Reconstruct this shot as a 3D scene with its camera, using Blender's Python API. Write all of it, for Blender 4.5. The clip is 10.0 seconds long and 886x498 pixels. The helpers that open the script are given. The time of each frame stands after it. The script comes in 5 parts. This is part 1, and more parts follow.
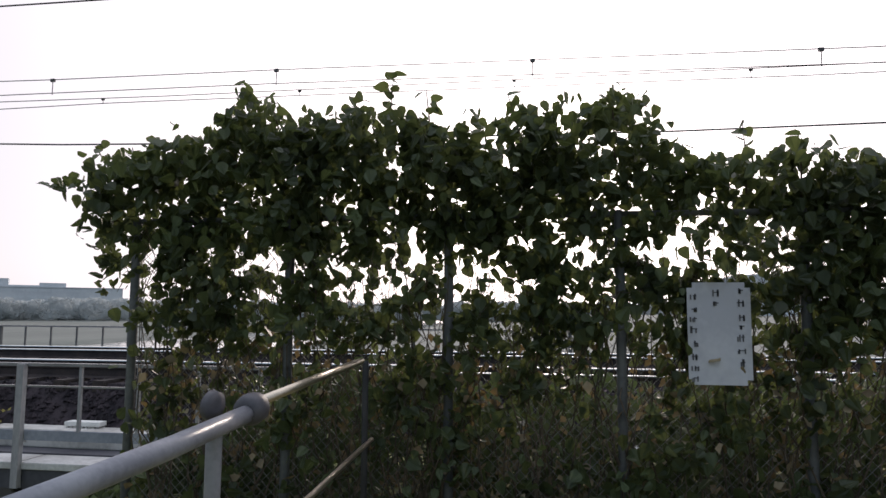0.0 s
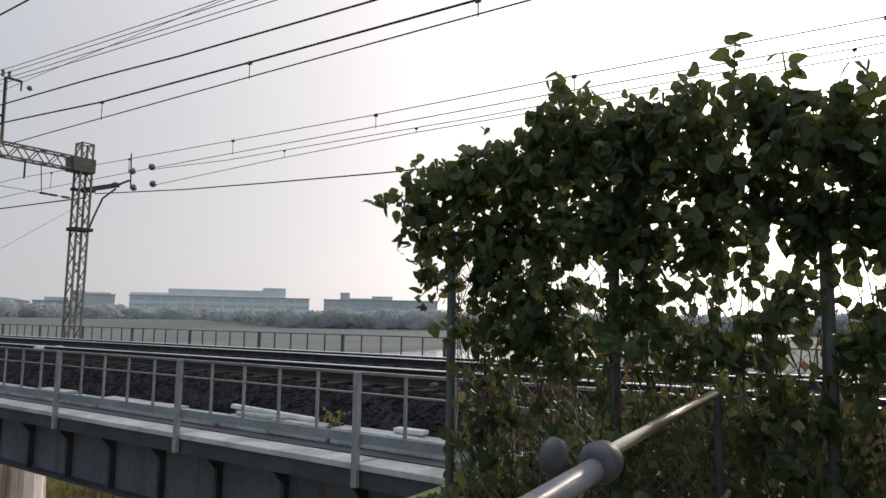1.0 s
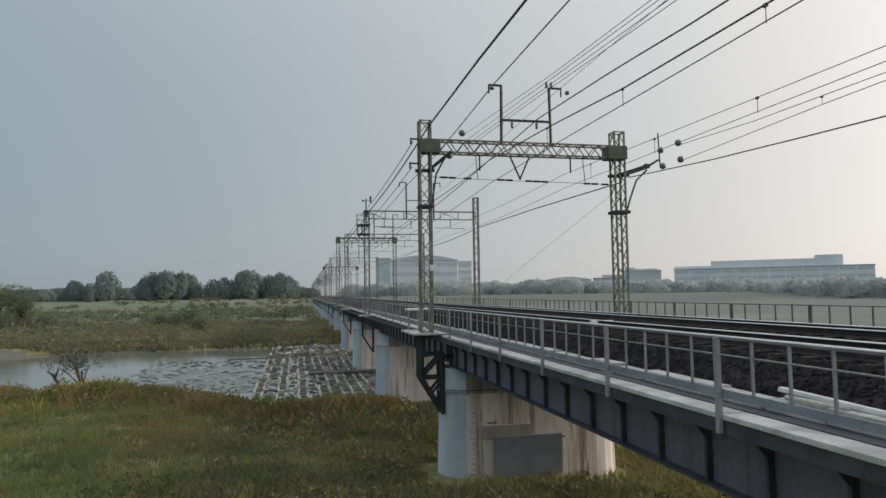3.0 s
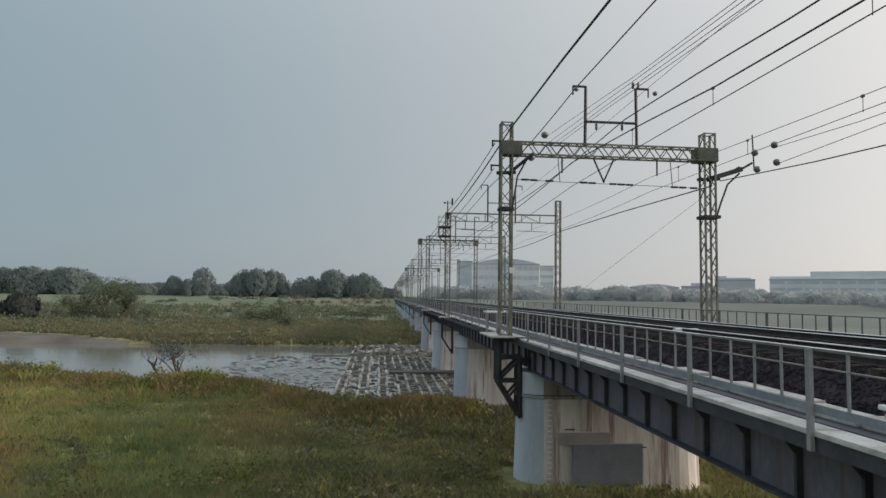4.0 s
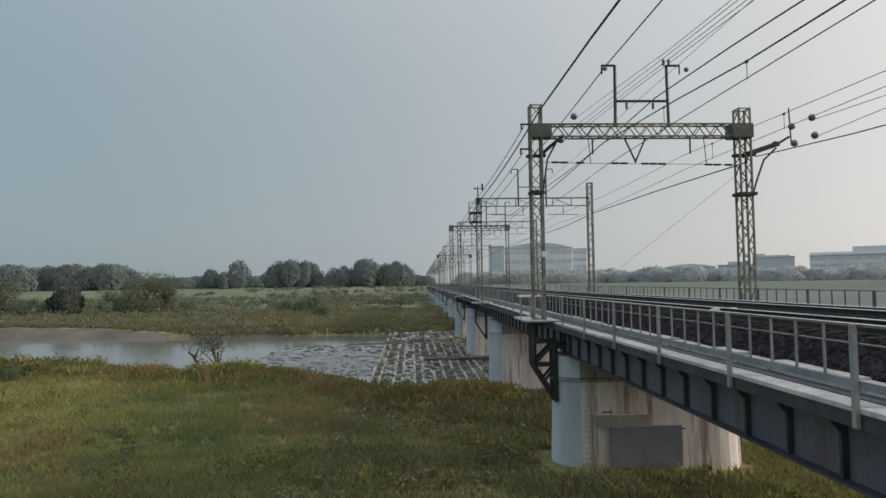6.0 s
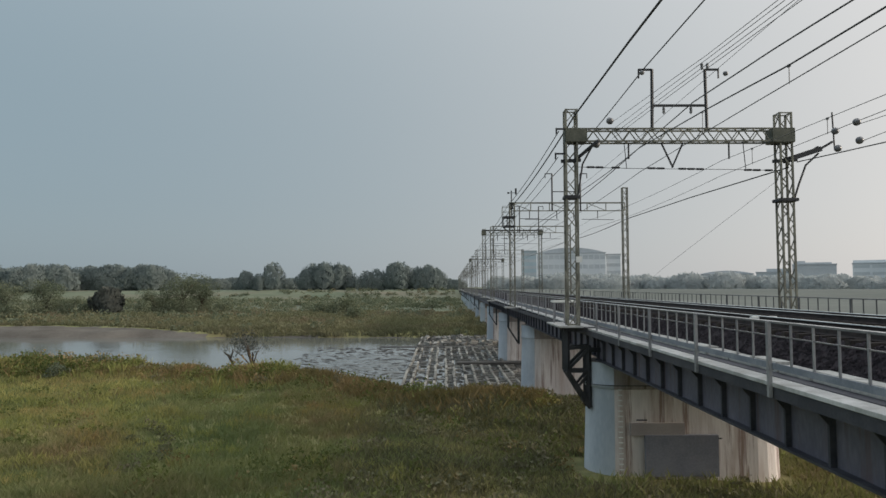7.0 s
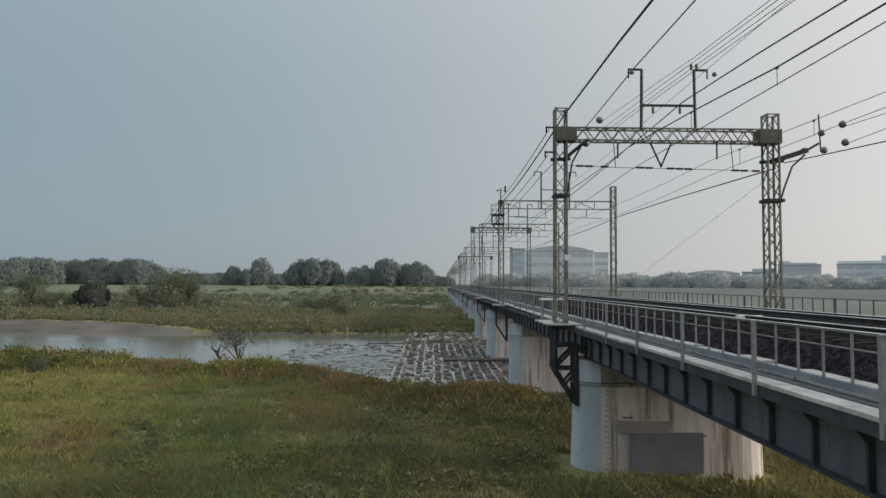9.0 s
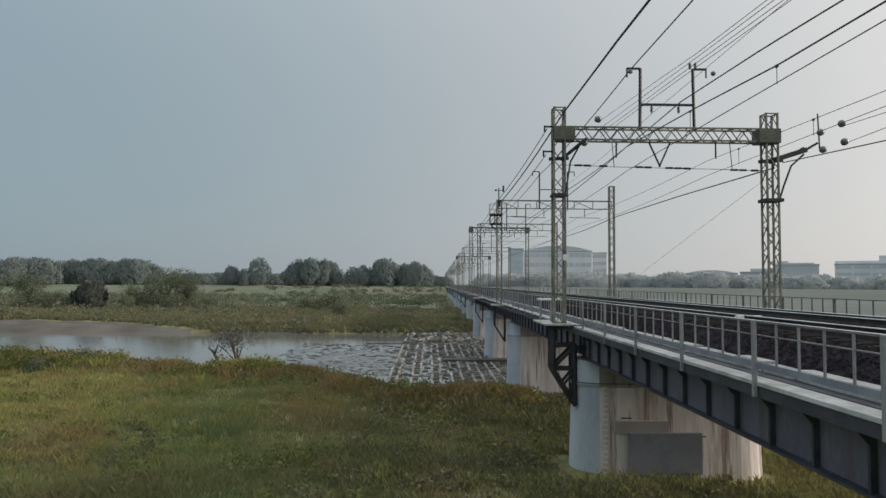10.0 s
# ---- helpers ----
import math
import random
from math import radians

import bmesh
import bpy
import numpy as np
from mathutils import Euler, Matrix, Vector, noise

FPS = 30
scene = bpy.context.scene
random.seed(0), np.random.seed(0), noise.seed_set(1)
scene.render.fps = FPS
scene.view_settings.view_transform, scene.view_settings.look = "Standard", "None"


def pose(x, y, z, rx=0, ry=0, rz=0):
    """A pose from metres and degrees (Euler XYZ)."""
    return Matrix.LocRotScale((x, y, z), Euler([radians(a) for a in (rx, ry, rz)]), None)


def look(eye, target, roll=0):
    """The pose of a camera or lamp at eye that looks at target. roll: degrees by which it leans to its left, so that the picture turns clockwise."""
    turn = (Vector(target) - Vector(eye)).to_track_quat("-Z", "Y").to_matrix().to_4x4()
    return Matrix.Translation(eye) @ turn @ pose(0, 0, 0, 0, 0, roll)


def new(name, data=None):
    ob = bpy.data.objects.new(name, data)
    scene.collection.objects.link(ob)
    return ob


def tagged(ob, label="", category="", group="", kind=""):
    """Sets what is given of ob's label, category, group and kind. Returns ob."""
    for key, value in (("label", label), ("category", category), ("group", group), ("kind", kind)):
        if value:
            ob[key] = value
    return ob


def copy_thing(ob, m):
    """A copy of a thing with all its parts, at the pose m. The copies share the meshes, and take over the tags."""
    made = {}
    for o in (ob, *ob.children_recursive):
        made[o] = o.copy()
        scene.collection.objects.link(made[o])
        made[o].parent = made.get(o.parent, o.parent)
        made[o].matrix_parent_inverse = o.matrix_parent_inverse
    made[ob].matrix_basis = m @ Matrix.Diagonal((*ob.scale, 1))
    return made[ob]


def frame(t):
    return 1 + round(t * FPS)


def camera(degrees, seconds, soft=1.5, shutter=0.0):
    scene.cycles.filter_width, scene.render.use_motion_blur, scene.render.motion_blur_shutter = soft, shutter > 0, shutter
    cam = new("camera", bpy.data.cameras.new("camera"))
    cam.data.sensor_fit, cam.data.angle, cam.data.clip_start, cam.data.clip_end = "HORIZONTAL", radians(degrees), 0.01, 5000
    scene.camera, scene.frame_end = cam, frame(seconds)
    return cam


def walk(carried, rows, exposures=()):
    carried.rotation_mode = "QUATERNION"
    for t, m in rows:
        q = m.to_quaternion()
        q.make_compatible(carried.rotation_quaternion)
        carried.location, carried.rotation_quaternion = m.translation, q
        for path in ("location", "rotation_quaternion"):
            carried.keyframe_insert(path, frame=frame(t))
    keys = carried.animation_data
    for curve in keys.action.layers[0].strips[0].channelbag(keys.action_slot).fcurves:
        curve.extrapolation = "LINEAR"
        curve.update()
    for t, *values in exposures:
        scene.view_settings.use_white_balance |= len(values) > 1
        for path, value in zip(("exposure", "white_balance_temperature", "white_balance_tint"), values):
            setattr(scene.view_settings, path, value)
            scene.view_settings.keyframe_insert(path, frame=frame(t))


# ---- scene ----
cam = camera(67.0, 10.0)

PATH = [
    (0, (-2.032, -1.569, 1.732), (-0.062, -1.275, 1.919), 0.3),
    (0.5, (-1.739, -1.446, 1.726), (0.105, -0.687, 1.879), -1.9),
    (1, (-1.488, -1.172, 1.77), (0.169, -0.072, 1.983), 0.8),
    (1.5, (-1.308, -1.05, 1.767), (-0.047, 0.491, 1.951), -2.3),
    (2, (-1.071, -1.033, 1.771), (-0.284, 0.796, 1.961), -1.2),
    (2.5, (-1.032, -0.91, 1.787), (-0.515, 1.016, 1.927), -1.6),
    (3, (-0.997, -0.819, 1.812), (-0.569, 1.13, 1.944), -0.8),
    (3.2, (-0.978, -0.806, 1.812), (-0.678, 1.166, 1.959), -0.3),
    (4.5, (-0.877, -0.832, 1.732), (-0.707, 1.157, 1.851), 0.6),
    (5, (-0.878, -0.839, 1.735), (-0.729, 1.154, 1.823), -0.6),
    (6.3, (-0.942, -0.852, 1.755), (-0.908, 1.144, 1.869), -0.8),
    (6.5, (-0.956, -0.862, 1.756), (-0.978, 1.134, 1.878), -0.7),
    (7, (-0.988, -0.905, 1.765), (-0.99, 1.092, 1.878), -0.1),
    (7.5, (-1.015, -0.96, 1.763), (-0.988, 1.037, 1.865), 0.3),
    (8, (-1.028, -1.003, 1.761), (-0.997, 0.994, 1.868), 0.3),
    (8.5, (-1.021, -0.996, 1.761), (-0.989, 1.0, 1.874), 0.5),
    (9, (-1.016, -0.951, 1.762), (-0.984, 1.046, 1.866), 0.4),
    (9.5, (-1.013, -0.879, 1.759), (-0.977, 1.118, 1.861), 0.5),
    (10, (-0.987, -0.802, 1.759), (-0.95, 1.194, 1.863), 0.4),
]
TINTS = [(0, 0.12, 6150, 19), (0.5, 0.06, 6200, 18), (1.2, 0.0, 6400, 12.5), (1.9, 0.0, 6500, 10), (10, 0.0, 6500, 10)]
walk(cam, [(t, look(e, a, r)) for t, e, a, r in PATH], TINTS)

# ---- world and sun ----
SUN_EL, SUN_AZ = radians(15.3), radians(91.0)
world = bpy.data.worlds.new("world")
scene.world = world
world.use_nodes = True
wn = world.node_tree.nodes
wl = world.node_tree.links
sky = wn.new("ShaderNodeTexSky")
sky.sky_type = "NISHITA"
sky.sun_disc = False
sky.sun_elevation = SUN_EL
sky.sun_rotation = SUN_AZ
sky.air_density = 1.0
sky.dust_density = 2.5
sky.ozone_density = 1.0
sky_soft = wn.new("ShaderNodeHueSaturation")
sky_soft.inputs["Saturation"].default_value = 0.45
wl.new(sky.outputs["Color"], sky_soft.inputs["Color"])
wl.new(sky_soft.outputs["Color"], wn["Background"].inputs["Color"])
wn["Background"].inputs["Strength"].default_value = 0.02
# an even layer of bright haze over the clear sky
haze = wn.new("ShaderNodeBackground")
haze.inputs["Strength"].default_value = 0.92
where = wn.new("ShaderNodeTexCoord")
toward = wn.new("ShaderNodeVectorMath")
toward.operation = "DOT_PRODUCT"
toward.inputs[1].default_value = (math.sin(SUN_AZ) * math.cos(SUN_EL), math.cos(SUN_AZ) * math.cos(SUN_EL), math.sin(SUN_EL))
wl.new(where.outputs["Generated"], toward.inputs[0])
half_range = wn.new("ShaderNodeMath")
half_range.operation = "MULTIPLY_ADD"
half_range.inputs[1].default_value, half_range.inputs[2].default_value = 0.5, 0.5
wl.new(toward.outputs["Value"], half_range.inputs[0])
colour = (0.188, 0.284, 0.342)
last = None
for power, tint in ((2.2, (0.71, 0.55, 0.44)), (14.0, (1.0, 0.9, 0.8))):
    raised = wn.new("ShaderNodeMath")
    raised.operation = "POWER"
    raised.inputs[1].default_value = power
    wl.new(half_range.outputs[0], raised.inputs[0])
    scaled = wn.new("ShaderNodeVectorMath")
    scaled.operation = "MULTIPLY_ADD"
    wl.new(raised.outputs[0], scaled.inputs[0])
    scaled.inputs[1].default_value = tint
    if last:
        wl.new(last.outputs[0], scaled.inputs[2])
    else:
        scaled.inputs[2].default_value = colour
    last = scaled
# a hazy sky is brightest overhead
apart = wn.new("ShaderNodeSeparateXYZ")
wl.new(where.outputs["Generated"], apart.inputs[0])
rise = wn.new("ShaderNodeMath")
rise.operation = "MAXIMUM"
rise.inputs[1].default_value = 0.0
wl.new(apart.outputs["Z"], rise.inputs[0])
cube = wn.new("ShaderNodeMath")
cube.operation = "POWER"
cube.inputs[1].default_value = 3.0
wl.new(rise.outputs[0], cube.inputs[0])
zenith = wn.new("ShaderNodeVectorMath")
zenith.operation = "MULTIPLY_ADD"
wl.new(cube.outputs[0], zenith.inputs[0])
zenith.inputs[1].default_value = (0.95, 1.0, 1.05)
wl.new(last.outputs[0], zenith.inputs[2])
# and milky along the horizon
low_sky = wn.new("ShaderNodeMath")
low_sky.operation = "SUBTRACT"
low_sky.inputs[0].default_value = 1.0
wl.new(rise.outputs[0], low_sky.inputs[1])
low_fade = wn.new("ShaderNodeMath")
low_fade.operation = "POWER"
low_fade.inputs[1].default_value = 9.0
wl.new(low_sky.outputs[0], low_fade.inputs[0])
milky = wn.new("ShaderNodeVectorMath")
milky.operation = "MULTIPLY_ADD"
wl.new(low_fade.outputs[0], milky.inputs[0])
milky.inputs[1].default_value = (0.052, 0.026, 0.012)
wl.new(zenith.outputs[0], milky.inputs[2])
wl.new(milky.outputs[0], haze.inputs["Color"])
both = wn.new("ShaderNodeAddShader")
wl.new(wn["Background"].outputs[0], both.inputs[0])
wl.new(haze.outputs[0], both.inputs[1])
wl.new(both.outputs[0], wn["World Output"].inputs["Surface"])

sun_data = bpy.data.lights.new("sun", "SUN")
sun_data.energy = 1.7
sun_data.angle = radians(4.0)
sun_data.color = (1.0, 0.86, 0.68)
sun = new("sun", sun_data)
sun_way = Vector((math.sin(SUN_AZ) * math.cos(SUN_EL), math.cos(SUN_AZ) * math.cos(SUN_EL), math.sin(SUN_EL)))
sun.matrix_world = look((60, 0, 60), Vector((60, 0, 60)) - sun_way)


# ---- materials ----
def mat(name, a, b, rough=0.8, scale=3.0, fine=40.0, bump=0.15, metal=0.0, per_object=0.0, per_island=0.0, trans=None, stretch=(1, 1, 1), spec=0.4, c=None, patch=0.05, through_leaf=0.42, drip=None):
    """Two colours mixed by coarse and fine noise, with relief; optional change from piece to piece."""
    m = bpy.data.materials.new(name)
    m.use_nodes = True
    n, l = m.node_tree.nodes, m.node_tree.links
    bs = n["Principled BSDF"]
    geo = n.new("ShaderNodeNewGeometry")
    mp = n.new("ShaderNodeMapping")
    mp.inputs["Scale"].default_value = stretch
    l.new(geo.outputs["Position"], mp.inputs["Vector"])
    n1, n2 = n.new("ShaderNodeTexNoise"), n.new("ShaderNodeTexNoise")
    n1.inputs["Scale"].default_value, n2.inputs["Scale"].default_value = scale, fine
    n1.inputs["Detail"].default_value, n2.inputs["Detail"].default_value = 5, 4
    l.new(mp.outputs["Vector"], n1.inputs["Vector"])
    l.new(mp.outputs["Vector"], n2.inputs["Vector"])
    add = n.new("ShaderNodeMath")
    add.operation = "MULTIPLY_ADD"
    l.new(n2.outputs["Fac"], add.inputs[0])
    add.inputs[1].default_value = 0.5
    l.new(n1.outputs["Fac"], add.inputs[2])
    ramp = n.new("ShaderNodeValToRGB")
    ramp.color_ramp.elements[0].position, ramp.color_ramp.elements[1].position = 0.6, 0.9
    ramp.color_ramp.elements[0].color, ramp.color_ramp.elements[1].color = (*a, 1), (*b, 1)
    l.new(add.outputs[0], ramp.inputs["Fac"])
    col = ramp.outputs["Color"]
    if c:
        n3 = n.new("ShaderNodeTexNoise")
        n3.inputs["Scale"].default_value = patch
        n3.inputs["Detail"].default_value = 6
        n3.inputs["Roughness"].default_value = 0.65
        l.new(mp.outputs["Vector"], n3.inputs["Vector"])
        r3 = n.new("ShaderNodeValToRGB")
        r3.color_ramp.elements[0].position, r3.color_ramp.elements[1].position = 0.46, 0.66
        l.new(n3.outputs["Fac"], r3.inputs["Fac"])
        m3 = n.new("ShaderNodeMixRGB")
        l.new(r3.outputs["Color"], m3.inputs["Fac"])
        l.new(col, m3.inputs["Color1"])
        m3.inputs["Color2"].default_value = (*c, 1)
        col = m3.outputs["Color"]
    if drip:
        run = n.new("ShaderNodeMapping")
        run.inputs["Scale"].default_value = (2.6, 2.6, 0.09)
        l.new(geo.outputs["Position"], run.inputs["Vector"])
        n4 = n.new("ShaderNodeTexNoise")
        n4.inputs["Scale"].default_value = 1.0
        n4.inputs["Detail"].default_value = 7
        n4.inputs["Roughness"].default_value = 0.7
        l.new(run.outputs["Vector"], n4.inputs["Vector"])
        r4 = n.new("ShaderNodeValToRGB")
        r4.color_ramp.elements[0].position, r4.color_ramp.elements[1].position = 0.54, 0.63
        r4.color_ramp.elements[1].color = (0.8, 0.8, 0.8, 1)
        l.new(n4.outputs["Fac"], r4.inputs["Fac"])
        m4 = n.new("ShaderNodeMixRGB")
        l.new(r4.outputs["Color"], m4.inputs["Fac"])
        l.new(col, m4.inputs["Color1"])
        m4.inputs["Color2"].default_value = (*drip, 1)
        col = m4.outputs["Color"]
    if per_object or per_island:
        hs = n.new("ShaderNodeHueSaturation")
        vary = n.new("ShaderNodeMath")
        vary.operation = "MULTIPLY_ADD"
        if per_object:
            info = n.new("ShaderNodeObjectInfo")
            l.new(info.outputs["Random"], vary.inputs[0])
        else:
            l.new(geo.outputs["Random Per Island"], vary.inputs[0])
        k = per_object or per_island
        vary.inputs[1].default_value, vary.inputs[2].default_value = k, 1 - k / 2
        l.new(vary.outputs[0], hs.inputs["Value"])
        l.new(col, hs.inputs["Color"])
        col = hs.outputs["Color"]
    l.new(col, bs.inputs["Base Color"])
    bs.inputs["Roughness"].default_value = rough
    bs.inputs["Metallic"].default_value = metal
    bs.inputs["Specular IOR Level"].default_value = spec
    if bump:
        bp = n.new("ShaderNodeBump")
        bp.inputs["Strength"].default_value = bump
        bp.inputs["Distance"].default_value = 0.02
        l.new(add.outputs[0], bp.inputs["Height"])
        l.new(bp.outputs["Normal"], bs.inputs["Normal"])
    if trans:
        tr = n.new("ShaderNodeBsdfTranslucent")
        tr.inputs["Color"].default_value = (*trans, 1)
        mx = n.new("ShaderNodeMixShader")
        mx.inputs["Fac"].default_value = through_leaf
        l.new(bs.outputs[0], mx.inputs[1])
        l.new(tr.outputs[0], mx.inputs[2])
        l.new(mx.outputs[0], n["Material Output"].inputs["Surface"])
    return m


M_GROUND = mat("meadow_soil", (0.16, 0.175, 0.08), (0.31, 0.285, 0.135), 0.95, 0.09, 1.6, 0.6, spec=0.1, c=(0.13, 0.095, 0.05), patch=0.07)
# distant meadows: haze painted in as greyed, flattened base colours
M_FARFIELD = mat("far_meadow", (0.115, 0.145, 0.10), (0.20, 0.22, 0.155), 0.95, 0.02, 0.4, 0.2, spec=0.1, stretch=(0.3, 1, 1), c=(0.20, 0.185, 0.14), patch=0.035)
M_HAZEFIELD = mat("haze_greyed_meadow", (0.13, 0.143, 0.13), (0.175, 0.187, 0.17), 0.95, 0.03, 0.5, 0.2, spec=0.1, stretch=(0.3, 1, 1), c=(0.145, 0.155, 0.143), patch=0.02)
M_SAND = mat("river_sand", (0.10, 0.09, 0.078), (0.155, 0.142, 0.124), 0.95, 0.15, 2.0, 0.4, spec=0.1)
M_GRASS = mat("grass_blades", (0.155, 0.20, 0.10), (0.36, 0.35, 0.17), 0.8, 0.08, 0.7, 0, per_island=0.4, trans=(0.20, 0.23, 0.07), spec=0.2, c=(0.27, 0.175, 0.12), patch=0.09)
M_YGRASS = mat("yellow_green_blades", (0.235, 0.27, 0.095), (0.41, 0.38, 0.16), 0.8, 0.1, 0.9, 0, per_island=0.4, trans=(0.30, 0.31, 0.08), spec=0.2, c=(0.36, 0.22, 0.13), patch=0.16)
M_REED = mat("dry_reed", (0.18, 0.165, 0.075), (0.37, 0.27, 0.15), 0.8, 0.2, 2.0, 0, per_island=0.5, trans=(0.2, 0.15, 0.05), spec=0.2)
# scrub colour dulled and greyed, painting in some haze
M_SCRUB = mat("scrub_blades", (0.165, 0.178, 0.108), (0.255, 0.25, 0.155), 0.85, 0.04, 0.5, 0, per_island=0.4, trans=(0.16, 0.155, 0.08), spec=0.2, c=(0.21, 0.16, 0.125), patch=0.035)
M_WEED = mat("weed_leaves", (0.09, 0.115, 0.04), (0.20, 0.215, 0.07), 0.8, 0.15, 1.5, 0, per_island=0.3, trans=(0.12, 0.14, 0.04), spec=0.2)
M_DARKWEED = mat("dark_weed_leaves", (0.185, 0.195, 0.115), (0.30, 0.265, 0.175), 0.85, 0.2, 1.5, 0, per_island=0.25, trans=(0.07, 0.07, 0.03), spec=0.2)
# leaves at middle distance, lightened to paint in haze
M_MIDTREE = mat("riverside_leaves", (0.135, 0.16, 0.115), (0.22, 0.24, 0.165), 0.8, 0.15, 1.0, 0, per_island=0.35, trans=(0.12, 0.14, 0.08), spec=0.1)
M_TREE = mat("undergrowth_leaves", (0.08, 0.095, 0.06), (0.15, 0.16, 0.09), 0.8, 0.15, 1.0, 0, per_island=0.5, trans=(0.06, 0.09, 0.03), spec=0.2)
# both distant tree lines: haze painted into the leaves as pale grey-blue
M_FARTREE = mat("haze_tinted_tree_leaves", (0.205, 0.25, 0.25), (0.24, 0.28, 0.275), 0.95, 0.05, 0.5, 0, per_island=0.12, spec=0.0, trans=(0.20, 0.235, 0.225), through_leaf=0.35)
M_HAZETREE = mat("haze_paled_tree_leaves", (0.45, 0.485, 0.495), (0.48, 0.515, 0.52), 0.95, 0.05, 0.5, 0, per_island=0.08, spec=0.0, trans=(0.55, 0.58, 0.58), through_leaf=0.35)
# dark leaves, lifted a little to paint haze over the distant bush
M_DUSKBUSH = mat("dusky_bush_leaves", (0.10, 0.112, 0.108), (0.15, 0.16, 0.145), 0.85, 0.2, 1.0, 0, per_island=0.4, spec=0.1, trans=(0.06, 0.065, 0.05))
# bark paled to match, haze painted in
M_HAZEBARK = mat("haze_paled_bark", (0.36, 0.38, 0.37), (0.42, 0.44, 0.43), 0.95, 0.3, 2, 0)
M_BARK = mat("bark", (0.05, 0.04, 0.03), (0.11, 0.09, 0.07), 0.9, 3, 25, 0.5, stretch=(1, 1, 0.3))
M_VINE = mat("vine_leaf", (0.034, 0.048, 0.024), (0.074, 0.10, 0.04), 0.45, 1.5, 20, 0.1, per_island=0.7, trans=(0.12, 0.145, 0.045))
M_VINE_DRY = mat("withered_leaf", (0.20, 0.16, 0.105), (0.36, 0.30, 0.19), 0.8, 2, 20, 0.1, per_island=0.6, trans=(0.16, 0.11, 0.04))
M_VINE_YEL = mat("yellowing_leaf", (0.26, 0.25, 0.09), (0.42, 0.38, 0.15), 0.7, 2, 20, 0.1, per_island=0.5, trans=(0.30, 0.27, 0.08))
M_STEM = mat("vine_stem", (0.05, 0.04, 0.03), (0.12, 0.09, 0.06), 0.9, 8, 60, 0.3)
M_GIRDER = mat("girder_paint", (0.115, 0.11, 0.145), (0.18, 0.17, 0.21), 0.6, 0.8, 12, 0.1, stretch=(1, 1, 0.4), drip=(0.13, 0.085, 0.085))
M_STIFF = mat("girder_dark_paint", (0.045, 0.046, 0.058), (0.075, 0.075, 0.088), 0.6, 1.5, 15, 0.1)
M_RAILPAINT = mat("railing_paint", (0.22, 0.22, 0.235), (0.33, 0.325, 0.33), 0.5, 2, 30, 0.08, stretch=(1, 1, 0.4))
M_TOE = mat("toe_board_paint", (0.20, 0.22, 0.265), (0.30, 0.315, 0.36), 0.6, 2, 20, 0.08)
M_DECK = mat("walkway_concrete", (0.40, 0.40, 0.39), (0.58, 0.575, 0.56), 0.85, 1.2, 25, 0.2, per_object=0.14, c=(0.33, 0.32, 0.30), patch=1.6)
M_KERB = mat("kerb_concrete", (0.34, 0.33, 0.31), (0.54, 0.53, 0.50), 0.9, 1.5, 14, 0.5)
M_PIER = mat("pier_concrete", (0.68, 0.62, 0.60), (0.84, 0.785, 0.76), 0.9, 0.9, 9, 0.3, stretch=(1, 1, 0.12), c=(0.56, 0.47, 0.43), patch=2.2, drip=(0.23, 0.14, 0.11))
# pier head: the girder's shade painted in as darker concrete, besides stains and drips
M_CAPBAND = mat("shaded_stained_pier_head", (0.34, 0.29, 0.275), (0.50, 0.45, 0.42), 0.9, 0.9, 9, 0.25, stretch=(1, 1, 0.15), c=(0.24, 0.20, 0.19), patch=0.9, drip=(0.13, 0.085, 0.07))
M_PATCH_PALE = mat("old_repair_mortar", (0.36, 0.32, 0.315), (0.44, 0.395, 0.385), 0.9, 0.7, 12, 0.15)
# sky light on the left nose, put into the concrete's colour as pale blue
M_NOSE = mat("skylit_pier_nose", (0.42, 0.47, 0.53), (0.55, 0.59, 0.64), 0.8, 0.6, 9, 0.15, stretch=(1, 1, 0.3))
M_PATCH = mat("repair_mortar", (0.205, 0.21, 0.25), (0.285, 0.29, 0.335), 0.9, 0.7, 12, 0.15)
M_STEEL = mat("gantry_steel", (0.12, 0.118, 0.098), (0.27, 0.262, 0.215), 0.6, 1.2, 18, 0.1, metal=0.2)
M_PLATE = mat("gusset_plate_paint", (0.085, 0.09, 0.07), (0.14, 0.14, 0.11), 0.6, 2, 20, 0.1)
M_DARK = mat("dark_steel", (0.025, 0.026, 0.03), (0.05, 0.05, 0.055), 0.6, 2, 20, 0.1)
M_WIRE = mat("wire_metal", (0.03, 0.03, 0.032), (0.06, 0.06, 0.06), 0.5, 2, 20, 0)
M_THIN = mat("thin_wire_metal", (0.07, 0.07, 0.07), (0.12, 0.12, 0.12), 0.5, 2, 20, 0)
M_INSUL = mat("insulator_glaze", (0.12, 0.12, 0.13), (0.2, 0.2, 0.21), 0.25, 5, 20, 0)
M_RAILTOP = mat("polished_rail", (0.78, 0.77, 0.75), (0.88, 0.87, 0.85), 0.16, 2, 30, 0, metal=1.0)
M_TOPRAIL = mat("top_rail_paint", (0.20, 0.20, 0.22), (0.30, 0.30, 0.32), 0.26, 2, 30, 0.04, metal=0.5)
M_RAILSIDE = mat("rusty_rail", (0.022, 0.018, 0.019), (0.05, 0.037, 0.035), 0.8, 4, 40, 0.2)
M_BALLAST = mat("ballast_stone", (0.012, 0.0095, 0.013), (0.040, 0.031, 0.036), 0.95, 4, 30, 0.5, per_island=0.8)
